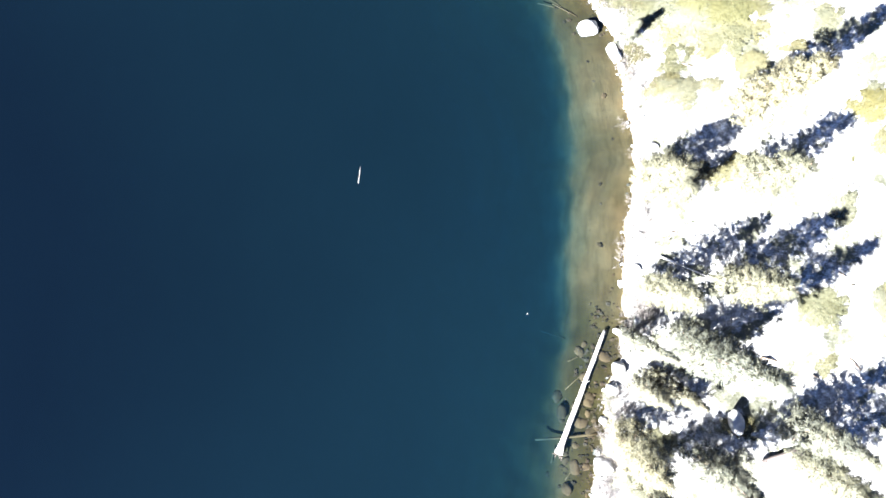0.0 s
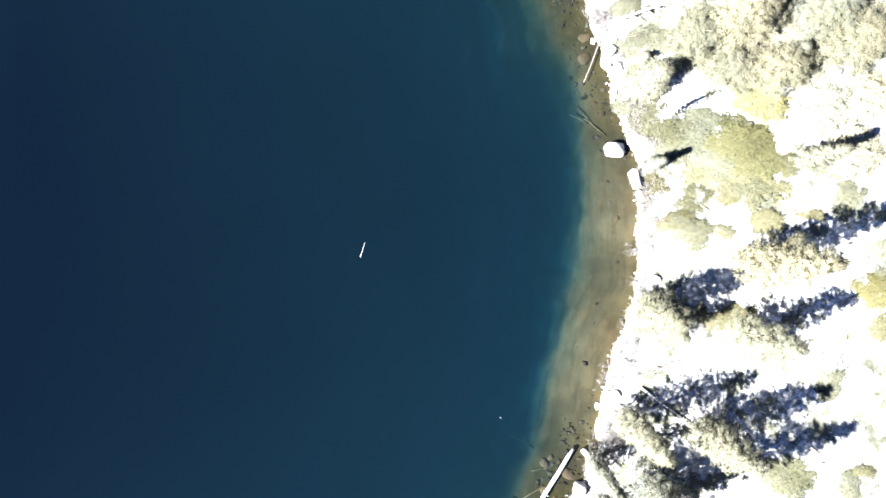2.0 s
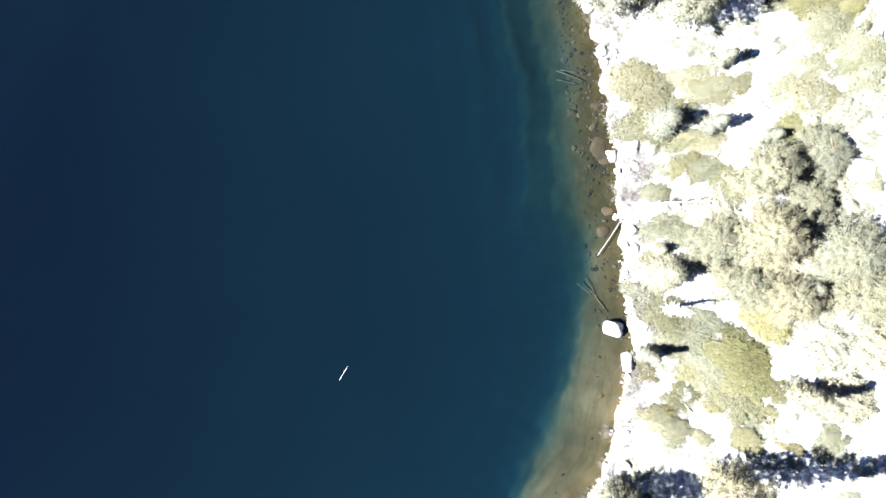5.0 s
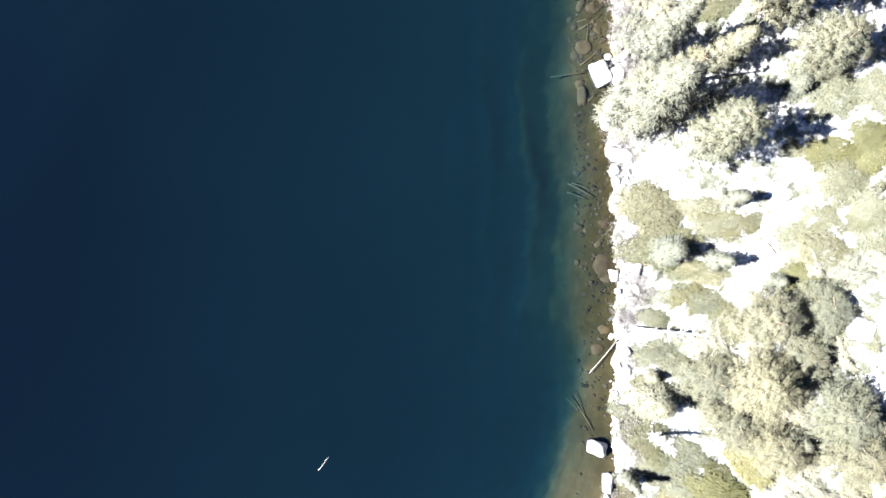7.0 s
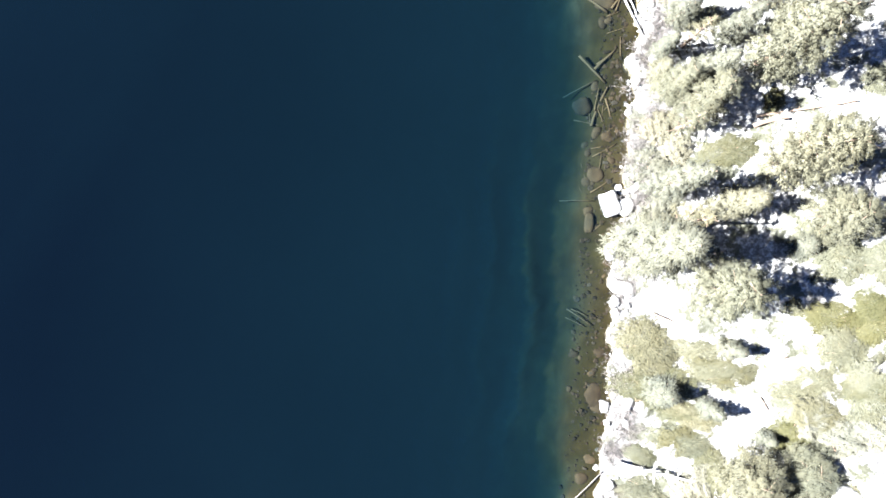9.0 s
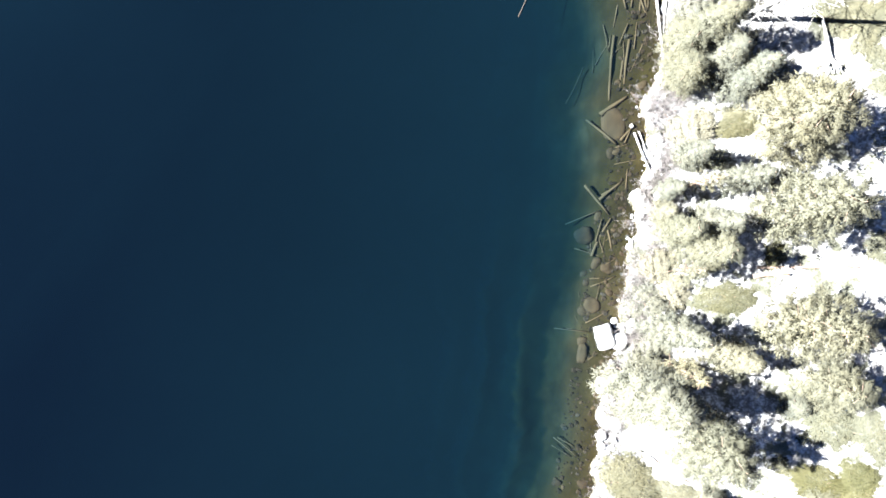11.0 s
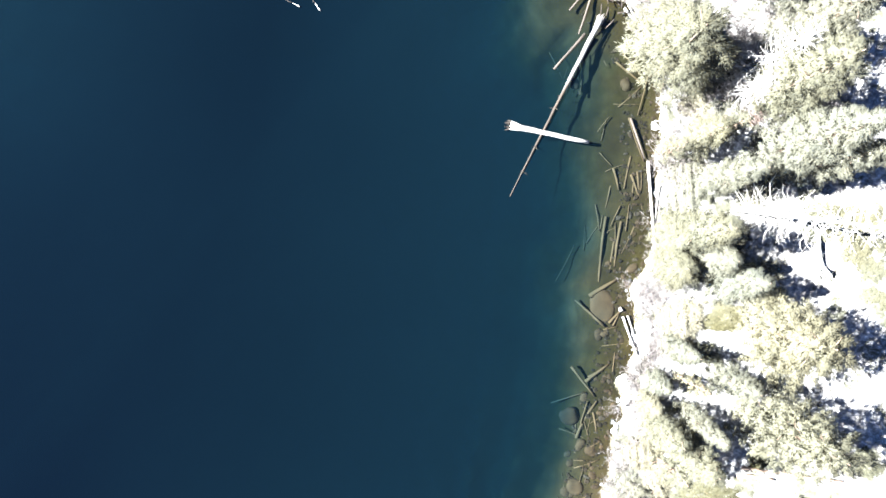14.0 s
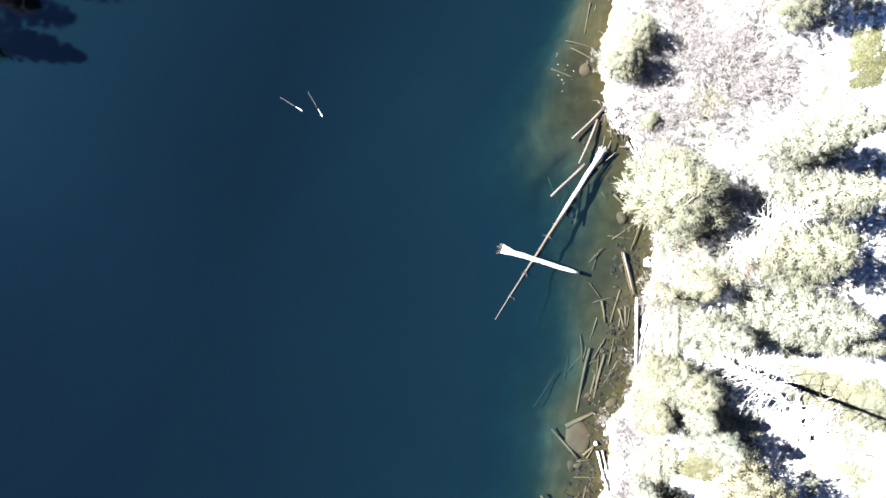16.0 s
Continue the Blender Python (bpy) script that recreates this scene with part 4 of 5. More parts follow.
# ---- stones ----
boulder(10.47, 15.57, 0.76, 0.54, 0.60, 7, 0.00, 1, 0.45, M_GRANITE, "pale rounded granite boulder standing in shallow water")
boulder(12.30, 16.49, 0.48, 0.36, 0.40, 17, 0.15, 2, 0.35, M_GRANITE, "low pale granite boulder at the water line")
boulder(12.28, 13.82, 0.36, 0.68, 0.40, 32, 0.10, 3, 0.60, M_GRANITE, "wedge-shaped pale granite stone at the water line")
boulder(12.73, 12.83, 0.20, 0.28, 0.30, 7, 0.10, 33, 0.40, M_GRANITE, "small pale granite stone at the water line")
boulder(-1.97, 38.89, 0.62, 0.86, 0.50, 51, 0.10, 4, 0.92, M_GRANITE, "square pale granite boulder at the water line")
boulder(2.10, 34.48, 0.92, 0.56, 0.40, 19, 0.15, 5, 0.20, M_GRANITE)
boulder(11.14, -15.52, 0.72, 0.60, 0.50, -1, 0.10, 6, 0.30, M_GRANITE)
boulder(-10.57, 51.18, 0.88, 1.12, 0.30, 39, -0.30, 7, 0.10, M_SUNKSTONE, "flat brown stone lying under shallow water")
boulder(-28.45, 69.50, 0.44, 0.48, 0.30, 45, -0.10, 8, 0.20, M_SUNKSTONE, "round brown stone just under the water")
boulder(-19.33, 64.09, 0.40, 0.44, 0.30, 45, -0.20, 9, 0.10, M_SUNKSTONE, "round brown stone under shallow water")
boulder(-22.14, 61.81, 0.32, 0.40, 0.25, 45, -0.20, 10, 0.10, M_SUNKSTONE, "brown stone under shallow water")
boulder(-4.65, 42.83, 0.48, 0.40, 0.25, 39, -0.25, 11, 0.10, M_SUNKSTONE, "brown stone under shallow water")
boulder(-3.89, 40.14, 0.56, 0.60, 0.30, 39, -0.40, 12, 0.10, M_SUNKSTONE, "brown stone under shallow water")
boulder(-7.38, 43.68, 0.68, 0.60, 0.25, 39, -0.50, 13, 0.10, M_SUNKSTONE, "brown stone under shallow water")
boulder(-2.33, 37.03, 0.36, 0.80, 0.30, 34, -0.40, 14, 0.10, M_SUNKSTONE, "brown stone under shallow water")
boulder(3.41, 29.84, 0.52, 0.40, 0.30, 29, -0.20, 15, 0.10, M_SUNKSTONE, "brown stone under shallow water")
boulder(7.04, 23.18, 0.56, 0.48, 0.30, 29, -0.15, 16, 0.10, M_SUNKSTONE, "reddish brown stone under shallow water")
boulder(7.29, 21.73, 0.52, 0.44, 0.25, 29, -0.20, 17, 0.10, M_SUNKSTONE, "grey-brown stone under shallow water")
boulder(4.77, 27.18, 0.68, 0.80, 0.20, 29, -0.20, 18, 0.10, M_SUNKSTONE, "reddish brown stone under shallow water")
boulder(8.36, -11.78, 0.36, 0.60, 0.35, -1, -0.50, 19, 0.30, M_SUNKSTONE, "brown stone under the water beside a white log")
boulder(10.22, -11.00, 0.36, 0.52, 0.30, -1, -0.15, 20, 0.10, M_SUNKSTONE, "grey-brown stone in the shallows")
boulder(9.23, -15.74, 0.40, 0.52, 0.30, -1, -0.25, 21, 0.10, M_SUNKSTONE, "grey-brown stone in the shallows")
boulder(8.61, -17.34, 0.36, 0.48, 0.30, -1, -0.35, 22, 0.10, M_SUNKSTONE, "grey-brown stone in the shallows")
boulder(9.67, -12.52, 0.56, 0.36, 0.25, -1, -0.20, 23, 0.10, M_SUNKSTONE, "grey-brown stone in the shallows")
boulder(12.31, -6.03, 0.40, 0.24, 0.25, -31, 0.10, 24, 0.20, M_GRANITE, "long pale granite stone at the water line")
boulder(12.30, -8.63, 0.44, 0.52, 0.40, -1, 0.15, 25, 0.30, M_GRANITE, "pale granite stone at the water line")
boulder(11.88, -10.10, 0.48, 0.40, 0.40, -1, 0.15, 26, 0.30, M_GRANITE, "pale granite stone at the water line")
boulder(12.02, 16.61, 0.60, 0.44, 0.40, -1, 0.15, 27, 0.30, M_GRANITE, "pale granite stone at the water line")
boulder(-0.01, 36.14, 0.44, 0.60, 0.40, 29, 0.10, 28, 0.30, M_GRANITE, "pale granite stone at the water line")
boulder(-5.73, 47.85, 0.52, 1.00, 0.40, 74, 0.15, 29, 0.30, M_GRANITE, "pale granite stone on the bank")
boulder(-1.01, 39.24, 0.60, 0.60, 0.40, 39, 0.15, 30, 0.30, M_GRANITE, "pale granite stone on the bank")

PALE = [stone_mesh(20 + i, 1.0, 0.62 + 0.06 * i, 0.6, 0.3 + 0.25 * (i % 3), 0.3, 2) for i in range(6)]
SUNKEN = [stone_mesh(40 + i, 1.0, 0.8, 0.45, 0.2 * (i % 3), 0.2, 2) for i in range(6)]
for me in PALE:
    me.materials.append(M_GRANITE)
for me in SUNKEN:
    me.materials.append(M_SUNKSTONE)


def stone(meshes, x, y, s, sunk, label, group):
    ob = tagged(new("stone", meshes[rng.randrange(6)]), label, "rock", group)
    z = ground_at(x, y) + sunk * s
    if sunk < 0:
        z = min(z, -0.06 - 0.5 * s)
    ob.matrix_basis = pose(x, y, z, rng.uniform(-12, 12), rng.uniform(-12, 12), rng.uniform(0, 360)) @ Matrix.Diagonal((s, s, s, 1))


for k in range(120):
    s = 0.1 + 0.34 * rng.random() ** 2.6
    stone(PALE, *by_shore(-22, 64, -0.2, 1.6), s, 0.25, "pale granite stone at the water's edge", "stones along the waterline")
for k in range(55):
    s = 0.13 + 0.4 * rng.random() ** 2
    stone(SUNKEN, *by_shore(26, 56, -2.6, -0.3), s, -0.1, "brown stone under shallow clear water", "stones on the lake bed")
for k in range(42):
    s = 0.12 + 0.42 * rng.random() ** 2
    stone(SUNKEN, *by_shore(-22, -6.5, -3.2, -0.3), s, -0.1, "brown stone under shallow clear water", "stones on the lake bed")
for k in range(6):
    s = 0.06 + 0.2 * rng.random() ** 2
    stone(SUNKEN, *by_shore(-5, 17, -2.5, -0.2), s, -0.1, "small brown stone on the sandy lake bed", "stones on the lake bed")

# small pale stones in the wash of the shore, too many to count
pv, pf = [], []
for k in range(900):
    x, y = by_shore(-22, 72, -0.18, 0.45)
    s = 0.045 + 0.14 * rng.random() ** 3
    z, g, i = ground_at(x, y), rng.uniform(0, 6.28), len(pv)
    for q in range(6):
        h, u = rng.uniform(0.6, 1.15) * s, g + q * 1.047
        pv += [(x + h * math.cos(u), y + h * math.sin(u), z - 0.05), (x + 0.6 * h * math.cos(u + 0.3), y + 0.6 * h * math.sin(u + 0.3), z + s * rng.uniform(0.4, 0.75))]
    for q in range(6):
        a, b = i + 2 * q, i + 2 * ((q + 1) % 6)
        pf += [(a, b, b + 1, a + 1)]
    pf += [tuple(i + 2 * q + 1 for q in range(6))]
tagged(mesh_object("shore_pebbles", pv, pf, M_GRANITE), "pale small stones strewn along the waterline", "stones", kind="stuff")

# rubble on the lake bed close to the bank, too much to count
pv, pf = [], []
for k in range(2600):
    x, y = by_shore(-22, 66, -2.4, 0.1)
    if -4 < y < 15 and rng.random() < 0.95 or 15 < y < 25 and rng.random() < 0.65:
        continue
    s = 0.06 + 0.2 * rng.random() ** 2.5
    z, g, i = ground_at(x, y), rng.uniform(0, 6.28), len(pv)
    e = rng.uniform(0.55, 1.0)
    for q in range(6):
        h, u = rng.uniform(0.7, 1.15) * s, q * 1.047
        for hh, zz in ((1.0, -0.05), (0.66, s * rng.uniform(0.25, 0.6))):
            a, b = hh * h * math.cos(u), hh * h * e * math.sin(u)
            pv.append((x + a * math.cos(g) - b * math.sin(g), y + a * math.sin(g) + b * math.cos(g), min(z + zz, -0.03)))
    for q in range(6):
        a, b = i + 2 * q, i + 2 * ((q + 1) % 6)
        pf += [(a, b, b + 1, a + 1)]
    pf += [tuple(i + 2 * q + 1 for q in range(6))]
tagged(mesh_object("lake_bed_rubble", pv, pf, M_RUBBLE), "brown and reddish broken stones on the shallow lake bed", "stones", kind="stuff")


# ---- logs and driftwood ----
log("floating_log", (-23.70, 56.57, 0.10), (-18.74, 59.19, 0.08), 0.22, 0.13, M_BLEACH, "bleached white log with a root plate floating on the lake", roots=0.5, seed=2, rootmat=M_BROWNLOG)
log("fallen_log", (-23.61, 66.21, 0.17), (-20.54, 52.80, 0.00), 0.18, 0.03, M_LONGLOG, "long brown fallen log reaching from the bank into the lake", stubs=16, seed=3, roots=0.5, rootmat=M_TWIG)
log("floating_log", (7.95, -14.62, 0.05), (11.36, -5.90, 0.05), 0.21, 0.12, M_BLEACH, "bleached white log with a torn root end lying along the shore", roots=0.45, stubs=3, seed=4, rootmat=M_BROWNLOG)
log("floating_stick", (-5.87, 5.95, 0.00), (-6.04, 4.78, 0.00), 0.02, 0.02, M_BLEACH, "short white stick floating far out on the lake")
log("floating_stick", (5.91, -4.63, 0.03), (5.79, -4.86, -0.30), 0.035, 0.03, M_BLEACH, "white end of a sunken stick standing out of the water")
log("floating_stick", (-40.19, 53.51, 0.02), (-40.74, 53.38, 0.01), 0.05, 0.03, M_BLEACH, "white end of a slanting pole at the lake surface")
log("sunken_log", (-40.74, 53.38, 0.00), (-42.02, 53.06, -0.00), 0.02, 0.01, M_WET, "thin dark slanting pole just breaking the lake surface")
log("floating_stick", (-38.94, 54.21, 0.02), (-39.53, 54.36, 0.01), 0.05, 0.03, M_BLEACH, "white end of a slanting pole at the lake surface")
log("sunken_log", (-39.53, 54.36, 0.00), (-40.89, 54.70, -0.00), 0.02, 0.01, M_WET, "thin dark slanting pole just breaking the lake surface")
log("sunken_log", (10.83, -13.27, -0.12), (6.37, -13.76, -0.42), 0.11, 0.08, M_SUNK, "sunken log running out from the shore", stubs=2, bend=0.015, seed=87, group="driftwood by the shore")
log("driftwood", (-25.66, 68.50, 0.10), (-25.70, 65.39, 0.00), 0.09, 0.06, M_WET, "grey driftwood pole lying out from the bank", stubs=0, bend=0.015, seed=55, group="driftwood by the shore")
log("driftwood", (-23.79, 64.79, 0.10), (-23.88, 61.55, 0.00), 0.11, 0.08, M_WET, "brown driftwood log beside the long fallen log", stubs=0, bend=0.015, seed=26, group="driftwood by the shore")
log("driftwood", (-25.38, 67.57, 0.08), (-24.12, 64.54, 0.00), 0.09, 0.06, M_WET, "brown driftwood pole at the bank", stubs=0, bend=0.015, seed=87, group="driftwood by the shore")
log("driftwood", (-22.85, 67.86, 0.25), (-21.08, 67.58, 0.12), 0.08, 0.06, M_BLEACH, "white driftwood pole at the bank", stubs=0, bend=0.015, seed=42, group="driftwood by the shore")
log("driftwood", (-22.75, 68.17, 0.30), (-21.38, 67.70, 0.15), 0.07, 0.05, M_BLEACH, "white driftwood pole at the bank", stubs=0, bend=0.015, seed=42, group="driftwood by the shore")
log("driftwood", (-14.76, 60.82, 0.12), (-10.28, 56.24, 0.20), 0.10, 0.07, M_BLEACH, "long bleached pole lying along the waterline", stubs=2, bend=0.015, seed=73, group="driftwood by the shore")
log("driftwood", (-13.07, 60.05, 0.20), (-11.70, 57.94, 0.15), 0.06, 0.04, M_BLEACH, "bleached pole lying along the waterline", stubs=0, bend=0.015, seed=33, group="driftwood by the shore")
log("driftwood", (-17.60, 62.39, -0.05), (-15.02, 60.83, 0.05), 0.09, 0.06, M_WET, "dark wet pole at the waterline", stubs=0, bend=0.015, seed=73, group="driftwood by the shore")
log("driftwood", (-11.78, 51.06, -0.22), (-11.06, 53.18, -0.18), 0.16, 0.11, M_SUNK, "short thick log lying on a flat stone in the shallows", stubs=0, bend=0.015, seed=77, group="driftwood by the shore")
log("driftwood", (-9.63, 50.10, -0.16), (-12.32, 50.22, -0.45), 0.10, 0.07, M_SUNK, "half-sunken pole with a pale end", stubs=0, bend=0.015, seed=45, group="driftwood by the shore")
log("sunken_log", (-9.54, 50.48, -0.16), (-9.45, 51.68, -0.13), 0.10, 0.07, M_SUNK, "waterlogged brown pole lying under the water", stubs=0, bend=0.015, seed=70, group="driftwood by the shore")
log("driftwood", (-9.13, 51.43, 0.10), (-6.69, 50.01, 0.20), 0.08, 0.06, M_BLEACH, "bleached pole leaning on the bank", stubs=0, bend=0.015, seed=75, group="driftwood by the shore")
log("driftwood", (-8.95, 51.68, 0.15), (-7.83, 50.97, 0.20), 0.06, 0.04, M_BLEACH, "bleached pole leaning on the bank", stubs=0, bend=0.015, seed=46, group="driftwood by the shore")
log("driftwood", (-9.53, 51.82, 0.05), (-9.57, 51.58, 0.00), 0.16, 0.11, M_BLEACH, "short white stump end at the water", stubs=0, bend=0.015, seed=93, group="driftwood by the shore")
log("sunken_log", (-8.14, 46.28, -0.25), (-7.64, 48.27, -0.30), 0.12, 0.08, M_SUNK, "waterlogged brown pole lying under the water", stubs=0, bend=0.015, seed=28, group="driftwood by the shore")
log("sunken_log", (-8.19, 46.65, -0.25), (-7.70, 47.97, -0.30), 0.08, 0.06, M_SUNK, "waterlogged brown pole lying under the water", stubs=0, bend=0.015, seed=38, group="driftwood by the shore")
log("sunken_log", (-9.57, 46.46, -0.25), (-6.95, 45.91, -0.30), 0.10, 0.07, M_SUNK, "waterlogged brown pole lying under the water", stubs=0, bend=0.015, seed=60, group="driftwood by the shore")
log("sunken_log", (-8.84, 43.54, -0.90), (-7.60, 45.73, -0.40), 0.06, 0.04, M_SUNK, "waterlogged brown pole lying under the water", stubs=0, bend=0.015, seed=18, group="driftwood by the shore")
log("sunken_log", (-6.08, 42.82, -0.30), (-6.66, 45.76, -0.20), 0.10, 0.07, M_SUNK, "waterlogged brown pole lying under the water", stubs=0, bend=0.060, seed=78, group="driftwood by the shore")
log("sunken_log", (-7.33, 42.55, -0.60), (-5.00, 43.39, -0.30), 0.05, 0.03, M_SUNK, "waterlogged brown pole lying under the water", stubs=0, bend=0.015, seed=23, group="driftwood by the shore")
log("sunken_log", (-6.33, 44.99, -0.25), (-5.25, 44.06, -0.30), 0.08, 0.06, M_SUNK, "waterlogged brown pole lying under the water", stubs=0, bend=0.015, seed=66, group="driftwood by the shore")
log("sunken_log", (-6.50, 43.82, -0.25), (-7.12, 45.36, -0.30), 0.06, 0.04, M_SUNK, "waterlogged brown pole lying under the water", stubs=0, bend=0.015, seed=86, group="driftwood by the shore")
log("sunken_log", (-5.48, 42.02, -0.50), (-3.22, 40.94, -0.30), 0.05, 0.03, M_SUNK, "waterlogged brown pole lying under the water", stubs=0, bend=0.015, seed=30, group="driftwood by the shore")
log("sunken_log", (-5.34, 41.98, -0.50), (-2.50, 41.37, -0.15), 0.05, 0.03, M_SUNK, "waterlogged brown pole lying under the water", stubs=0, bend=0.015, seed=36, group="driftwood by the shore")
log("sunken_log", (-4.25, 37.74, -0.80), (-2.70, 38.79, -0.30), 0.05, 0.03, M_SUNK, "waterlogged brown pole lying under the water", stubs=0, bend=0.015, seed=35, group="driftwood by the shore")
log("sunken_log", (-5.50, 40.36, -0.80), (-4.28, 40.67, -0.50), 0.04, 0.03, M_SUNK, "waterlogged brown pole lying under the water", stubs=0, bend=0.015, seed=86, group="driftwood by the shore")
log("sunken_log", (-14.45, 56.10, -0.35), (-11.89, 52.27, -0.40), 0.10, 0.07, M_SUNK, "waterlogged brown pole lying under the water", stubs=0, bend=0.015, seed=12, group="driftwood by the shore")
log("sunken_log", (-13.42, 56.51, -0.30), (-11.77, 53.79, -0.30), 0.10, 0.07, M_SUNK, "waterlogged brown pole lying under the water", stubs=0, bend=0.015, seed=11, group="driftwood by the shore")
log("sunken_log", (-12.85, 55.08, -0.35), (-11.76, 53.29, -0.35), 0.08, 0.06, M_SUNK, "waterlogged brown pole lying under the water", stubs=0, bend=0.015, seed=9, group="driftwood by the shore")
log("sunken_log", (-16.23, 58.99, -0.25), (-14.96, 58.09, -0.30), 0.09, 0.06, M_SUNK, "waterlogged brown pole lying under the water", stubs=0, bend=0.015, seed=56, group="driftwood by the shore")
log("sunken_log", (-15.02, 59.46, -0.25), (-13.15, 58.33, -0.30), 0.09, 0.06, M_SUNK, "waterlogged brown pole lying under the water", stubs=0, bend=0.015, seed=14, group="driftwood by the shore")
log("sunken_log", (-14.80, 59.89, -0.25), (-12.81, 58.09, -0.30), 0.08, 0.06, M_SUNK, "waterlogged brown pole lying under the water", stubs=0, bend=0.015, seed=35, group="driftwood by the shore")
log("sunken_log", (-15.85, 60.43, -0.25), (-14.73, 58.38, -0.30), 0.07, 0.05, M_SUNK, "waterlogged brown pole lying under the water", stubs=0, bend=0.015, seed=84, group="driftwood by the shore")
log("sunken_log", (-15.80, 58.38, -0.50), (-14.84, 56.58, -0.50), 0.06, 0.04, M_SUNK, "waterlogged brown pole lying under the water", stubs=0, bend=0.015, seed=85, group="driftwood by the shore")
log("sunken_log", (-15.52, 56.31, -0.60), (-14.09, 55.02, -0.50), 0.05, 0.03, M_SUNK, "waterlogged brown pole lying under the water", stubs=0, bend=0.015, seed=2, group="driftwood by the shore")
log("sunken_log", (-14.75, 53.21, -1.00), (-14.15, 50.35, -0.80), 0.05, 0.03, M_SUNK, "waterlogged brown pole lying under the water", stubs=0, bend=0.015, seed=56, group="driftwood by the shore")
log("sunken_log", (-17.69, 62.38, -0.13), (-14.95, 60.70, -0.11), 0.07, 0.05, M_SUNK, "waterlogged brown pole lying under the water", stubs=0, bend=0.015, seed=30, group="driftwood by the shore")
log("sunken_log", (-18.73, 60.26, -0.30), (-18.78, 61.65, -0.30), 0.04, 0.03, M_SUNK, "waterlogged brown pole lying under the water", stubs=0, bend=0.015, seed=91, group="driftwood by the shore")
log("sunken_log", (-17.67, 59.29, -0.50), (-16.41, 59.09, -0.40), 0.04, 0.03, M_SUNK, "waterlogged brown pole lying under the water", stubs=0, bend=0.015, seed=86, group="driftwood by the shore")
log("sunken_log", (-14.19, 57.31, -0.25), (-13.78, 55.76, -0.30), 0.05, 0.03, M_SUNK, "waterlogged brown pole lying under the water", stubs=0, bend=0.015, seed=36, group="driftwood by the shore")
log("sunken_log", (-12.75, 56.17, -0.25), (-13.82, 57.89, -0.30), 0.05, 0.03, M_SUNK, "waterlogged brown pole lying under the water", stubs=0, bend=0.015, seed=4, group="driftwood by the shore")
log("sunken_log", (-12.57, 57.09, -0.25), (-11.96, 54.78, -0.30), 0.05, 0.03, M_SUNK, "waterlogged brown pole lying under the water", stubs=0, bend=0.015, seed=15, group="driftwood by the shore")
log("sunken_log", (-14.49, 59.13, -0.25), (-13.69, 57.99, -0.30), 0.06, 0.04, M_SUNK, "waterlogged brown pole lying under the water", stubs=0, bend=0.015, seed=17, group="driftwood by the shore")
log("sunken_log", (-20.92, 64.80, -0.20), (-18.31, 64.83, -0.12), 0.08, 0.06, M_SUNK, "waterlogged brown pole lying under the water", stubs=0, bend=0.015, seed=65, group="driftwood by the shore")
log("sunken_log", (-18.86, 66.02, -0.12), (-17.33, 62.87, -0.11), 0.06, 0.04, M_SUNK, "waterlogged brown pole lying under the water", stubs=0, bend=0.015, seed=82, group="driftwood by the shore")
log("sunken_log", (-22.62, 63.47, -0.30), (-21.33, 61.48, -0.40), 0.09, 0.06, M_SUNK, "waterlogged brown pole lying under the water", stubs=0, bend=0.015, seed=30, group="driftwood by the shore")
log("sunken_log", (-22.79, 62.45, -0.40), (-22.16, 60.95, -0.50), 0.06, 0.04, M_SUNK, "waterlogged brown pole lying under the water", stubs=0, bend=0.015, seed=8, group="driftwood by the shore")
log("sunken_log", (-0.24, 31.10, -0.50), (1.83, 31.08, -0.20), 0.06, 0.04, M_SUNK, "waterlogged brown pole lying under the water", stubs=0, bend=0.015, seed=28, group="driftwood by the shore")
log("sunken_log", (-0.00, 31.26, -0.50), (1.24, 31.49, -0.30), 0.05, 0.03, M_SUNK, "waterlogged brown pole lying under the water", stubs=0, bend=0.015, seed=18, group="driftwood by the shore")
log("sunken_log", (-4.95, 37.20, -0.60), (-3.01, 38.46, -0.15), 0.05, 0.03, M_SUNK, "waterlogged brown pole lying under the water", stubs=0, bend=0.015, seed=85, group="driftwood by the shore")
log("driftwood", (8.01, 23.02, 0.25), (7.46, 19.96, 0.03), 0.04, 0.025, M_TWIG, "thin bleached pole leaning from the bank into the water", stubs=0, bend=0.015, seed=93, group="driftwood by the shore")
log("sunken_log", (6.95, 17.61, -0.40), (8.23, 17.21, -0.30), 0.05, 0.03, M_SUNK, "waterlogged brown pole lying under the water", stubs=0, bend=0.015, seed=90, group="driftwood by the shore")
log("sunken_log", (8.01, 17.52, -0.35), (9.73, 16.54, -0.20), 0.04, 0.03, M_SUNK, "waterlogged brown pole lying under the water", stubs=0, bend=0.015, seed=45, group="driftwood by the shore")
log("sunken_log", (7.36, 18.15, -0.40), (8.87, 17.09, -0.30), 0.03, 0.02, M_SUNK, "waterlogged brown pole lying under the water", stubs=0, bend=0.015, seed=15, group="driftwood by the shore")
log("sunken_log", (0.04, 30.55, -0.60), (1.56, 30.76, -0.40), 0.05, 0.03, M_SUNK, "waterlogged brown pole lying under the water", stubs=0, bend=0.015, seed=54, group="driftwood by the shore")
log("sunken_log", (8.59, -10.21, -0.50), (10.40, -8.57, -0.30), 0.04, 0.03, M_SUNK, "waterlogged brown pole lying under the water", stubs=0, bend=0.015, seed=1, group="driftwood by the shore")
log("sunken_log", (10.19, -9.37, -0.30), (11.58, -8.76, -0.20), 0.04, 0.03, M_SUNK, "waterlogged brown pole lying under the water", stubs=0, bend=0.015, seed=46, group="driftwood by the shore")
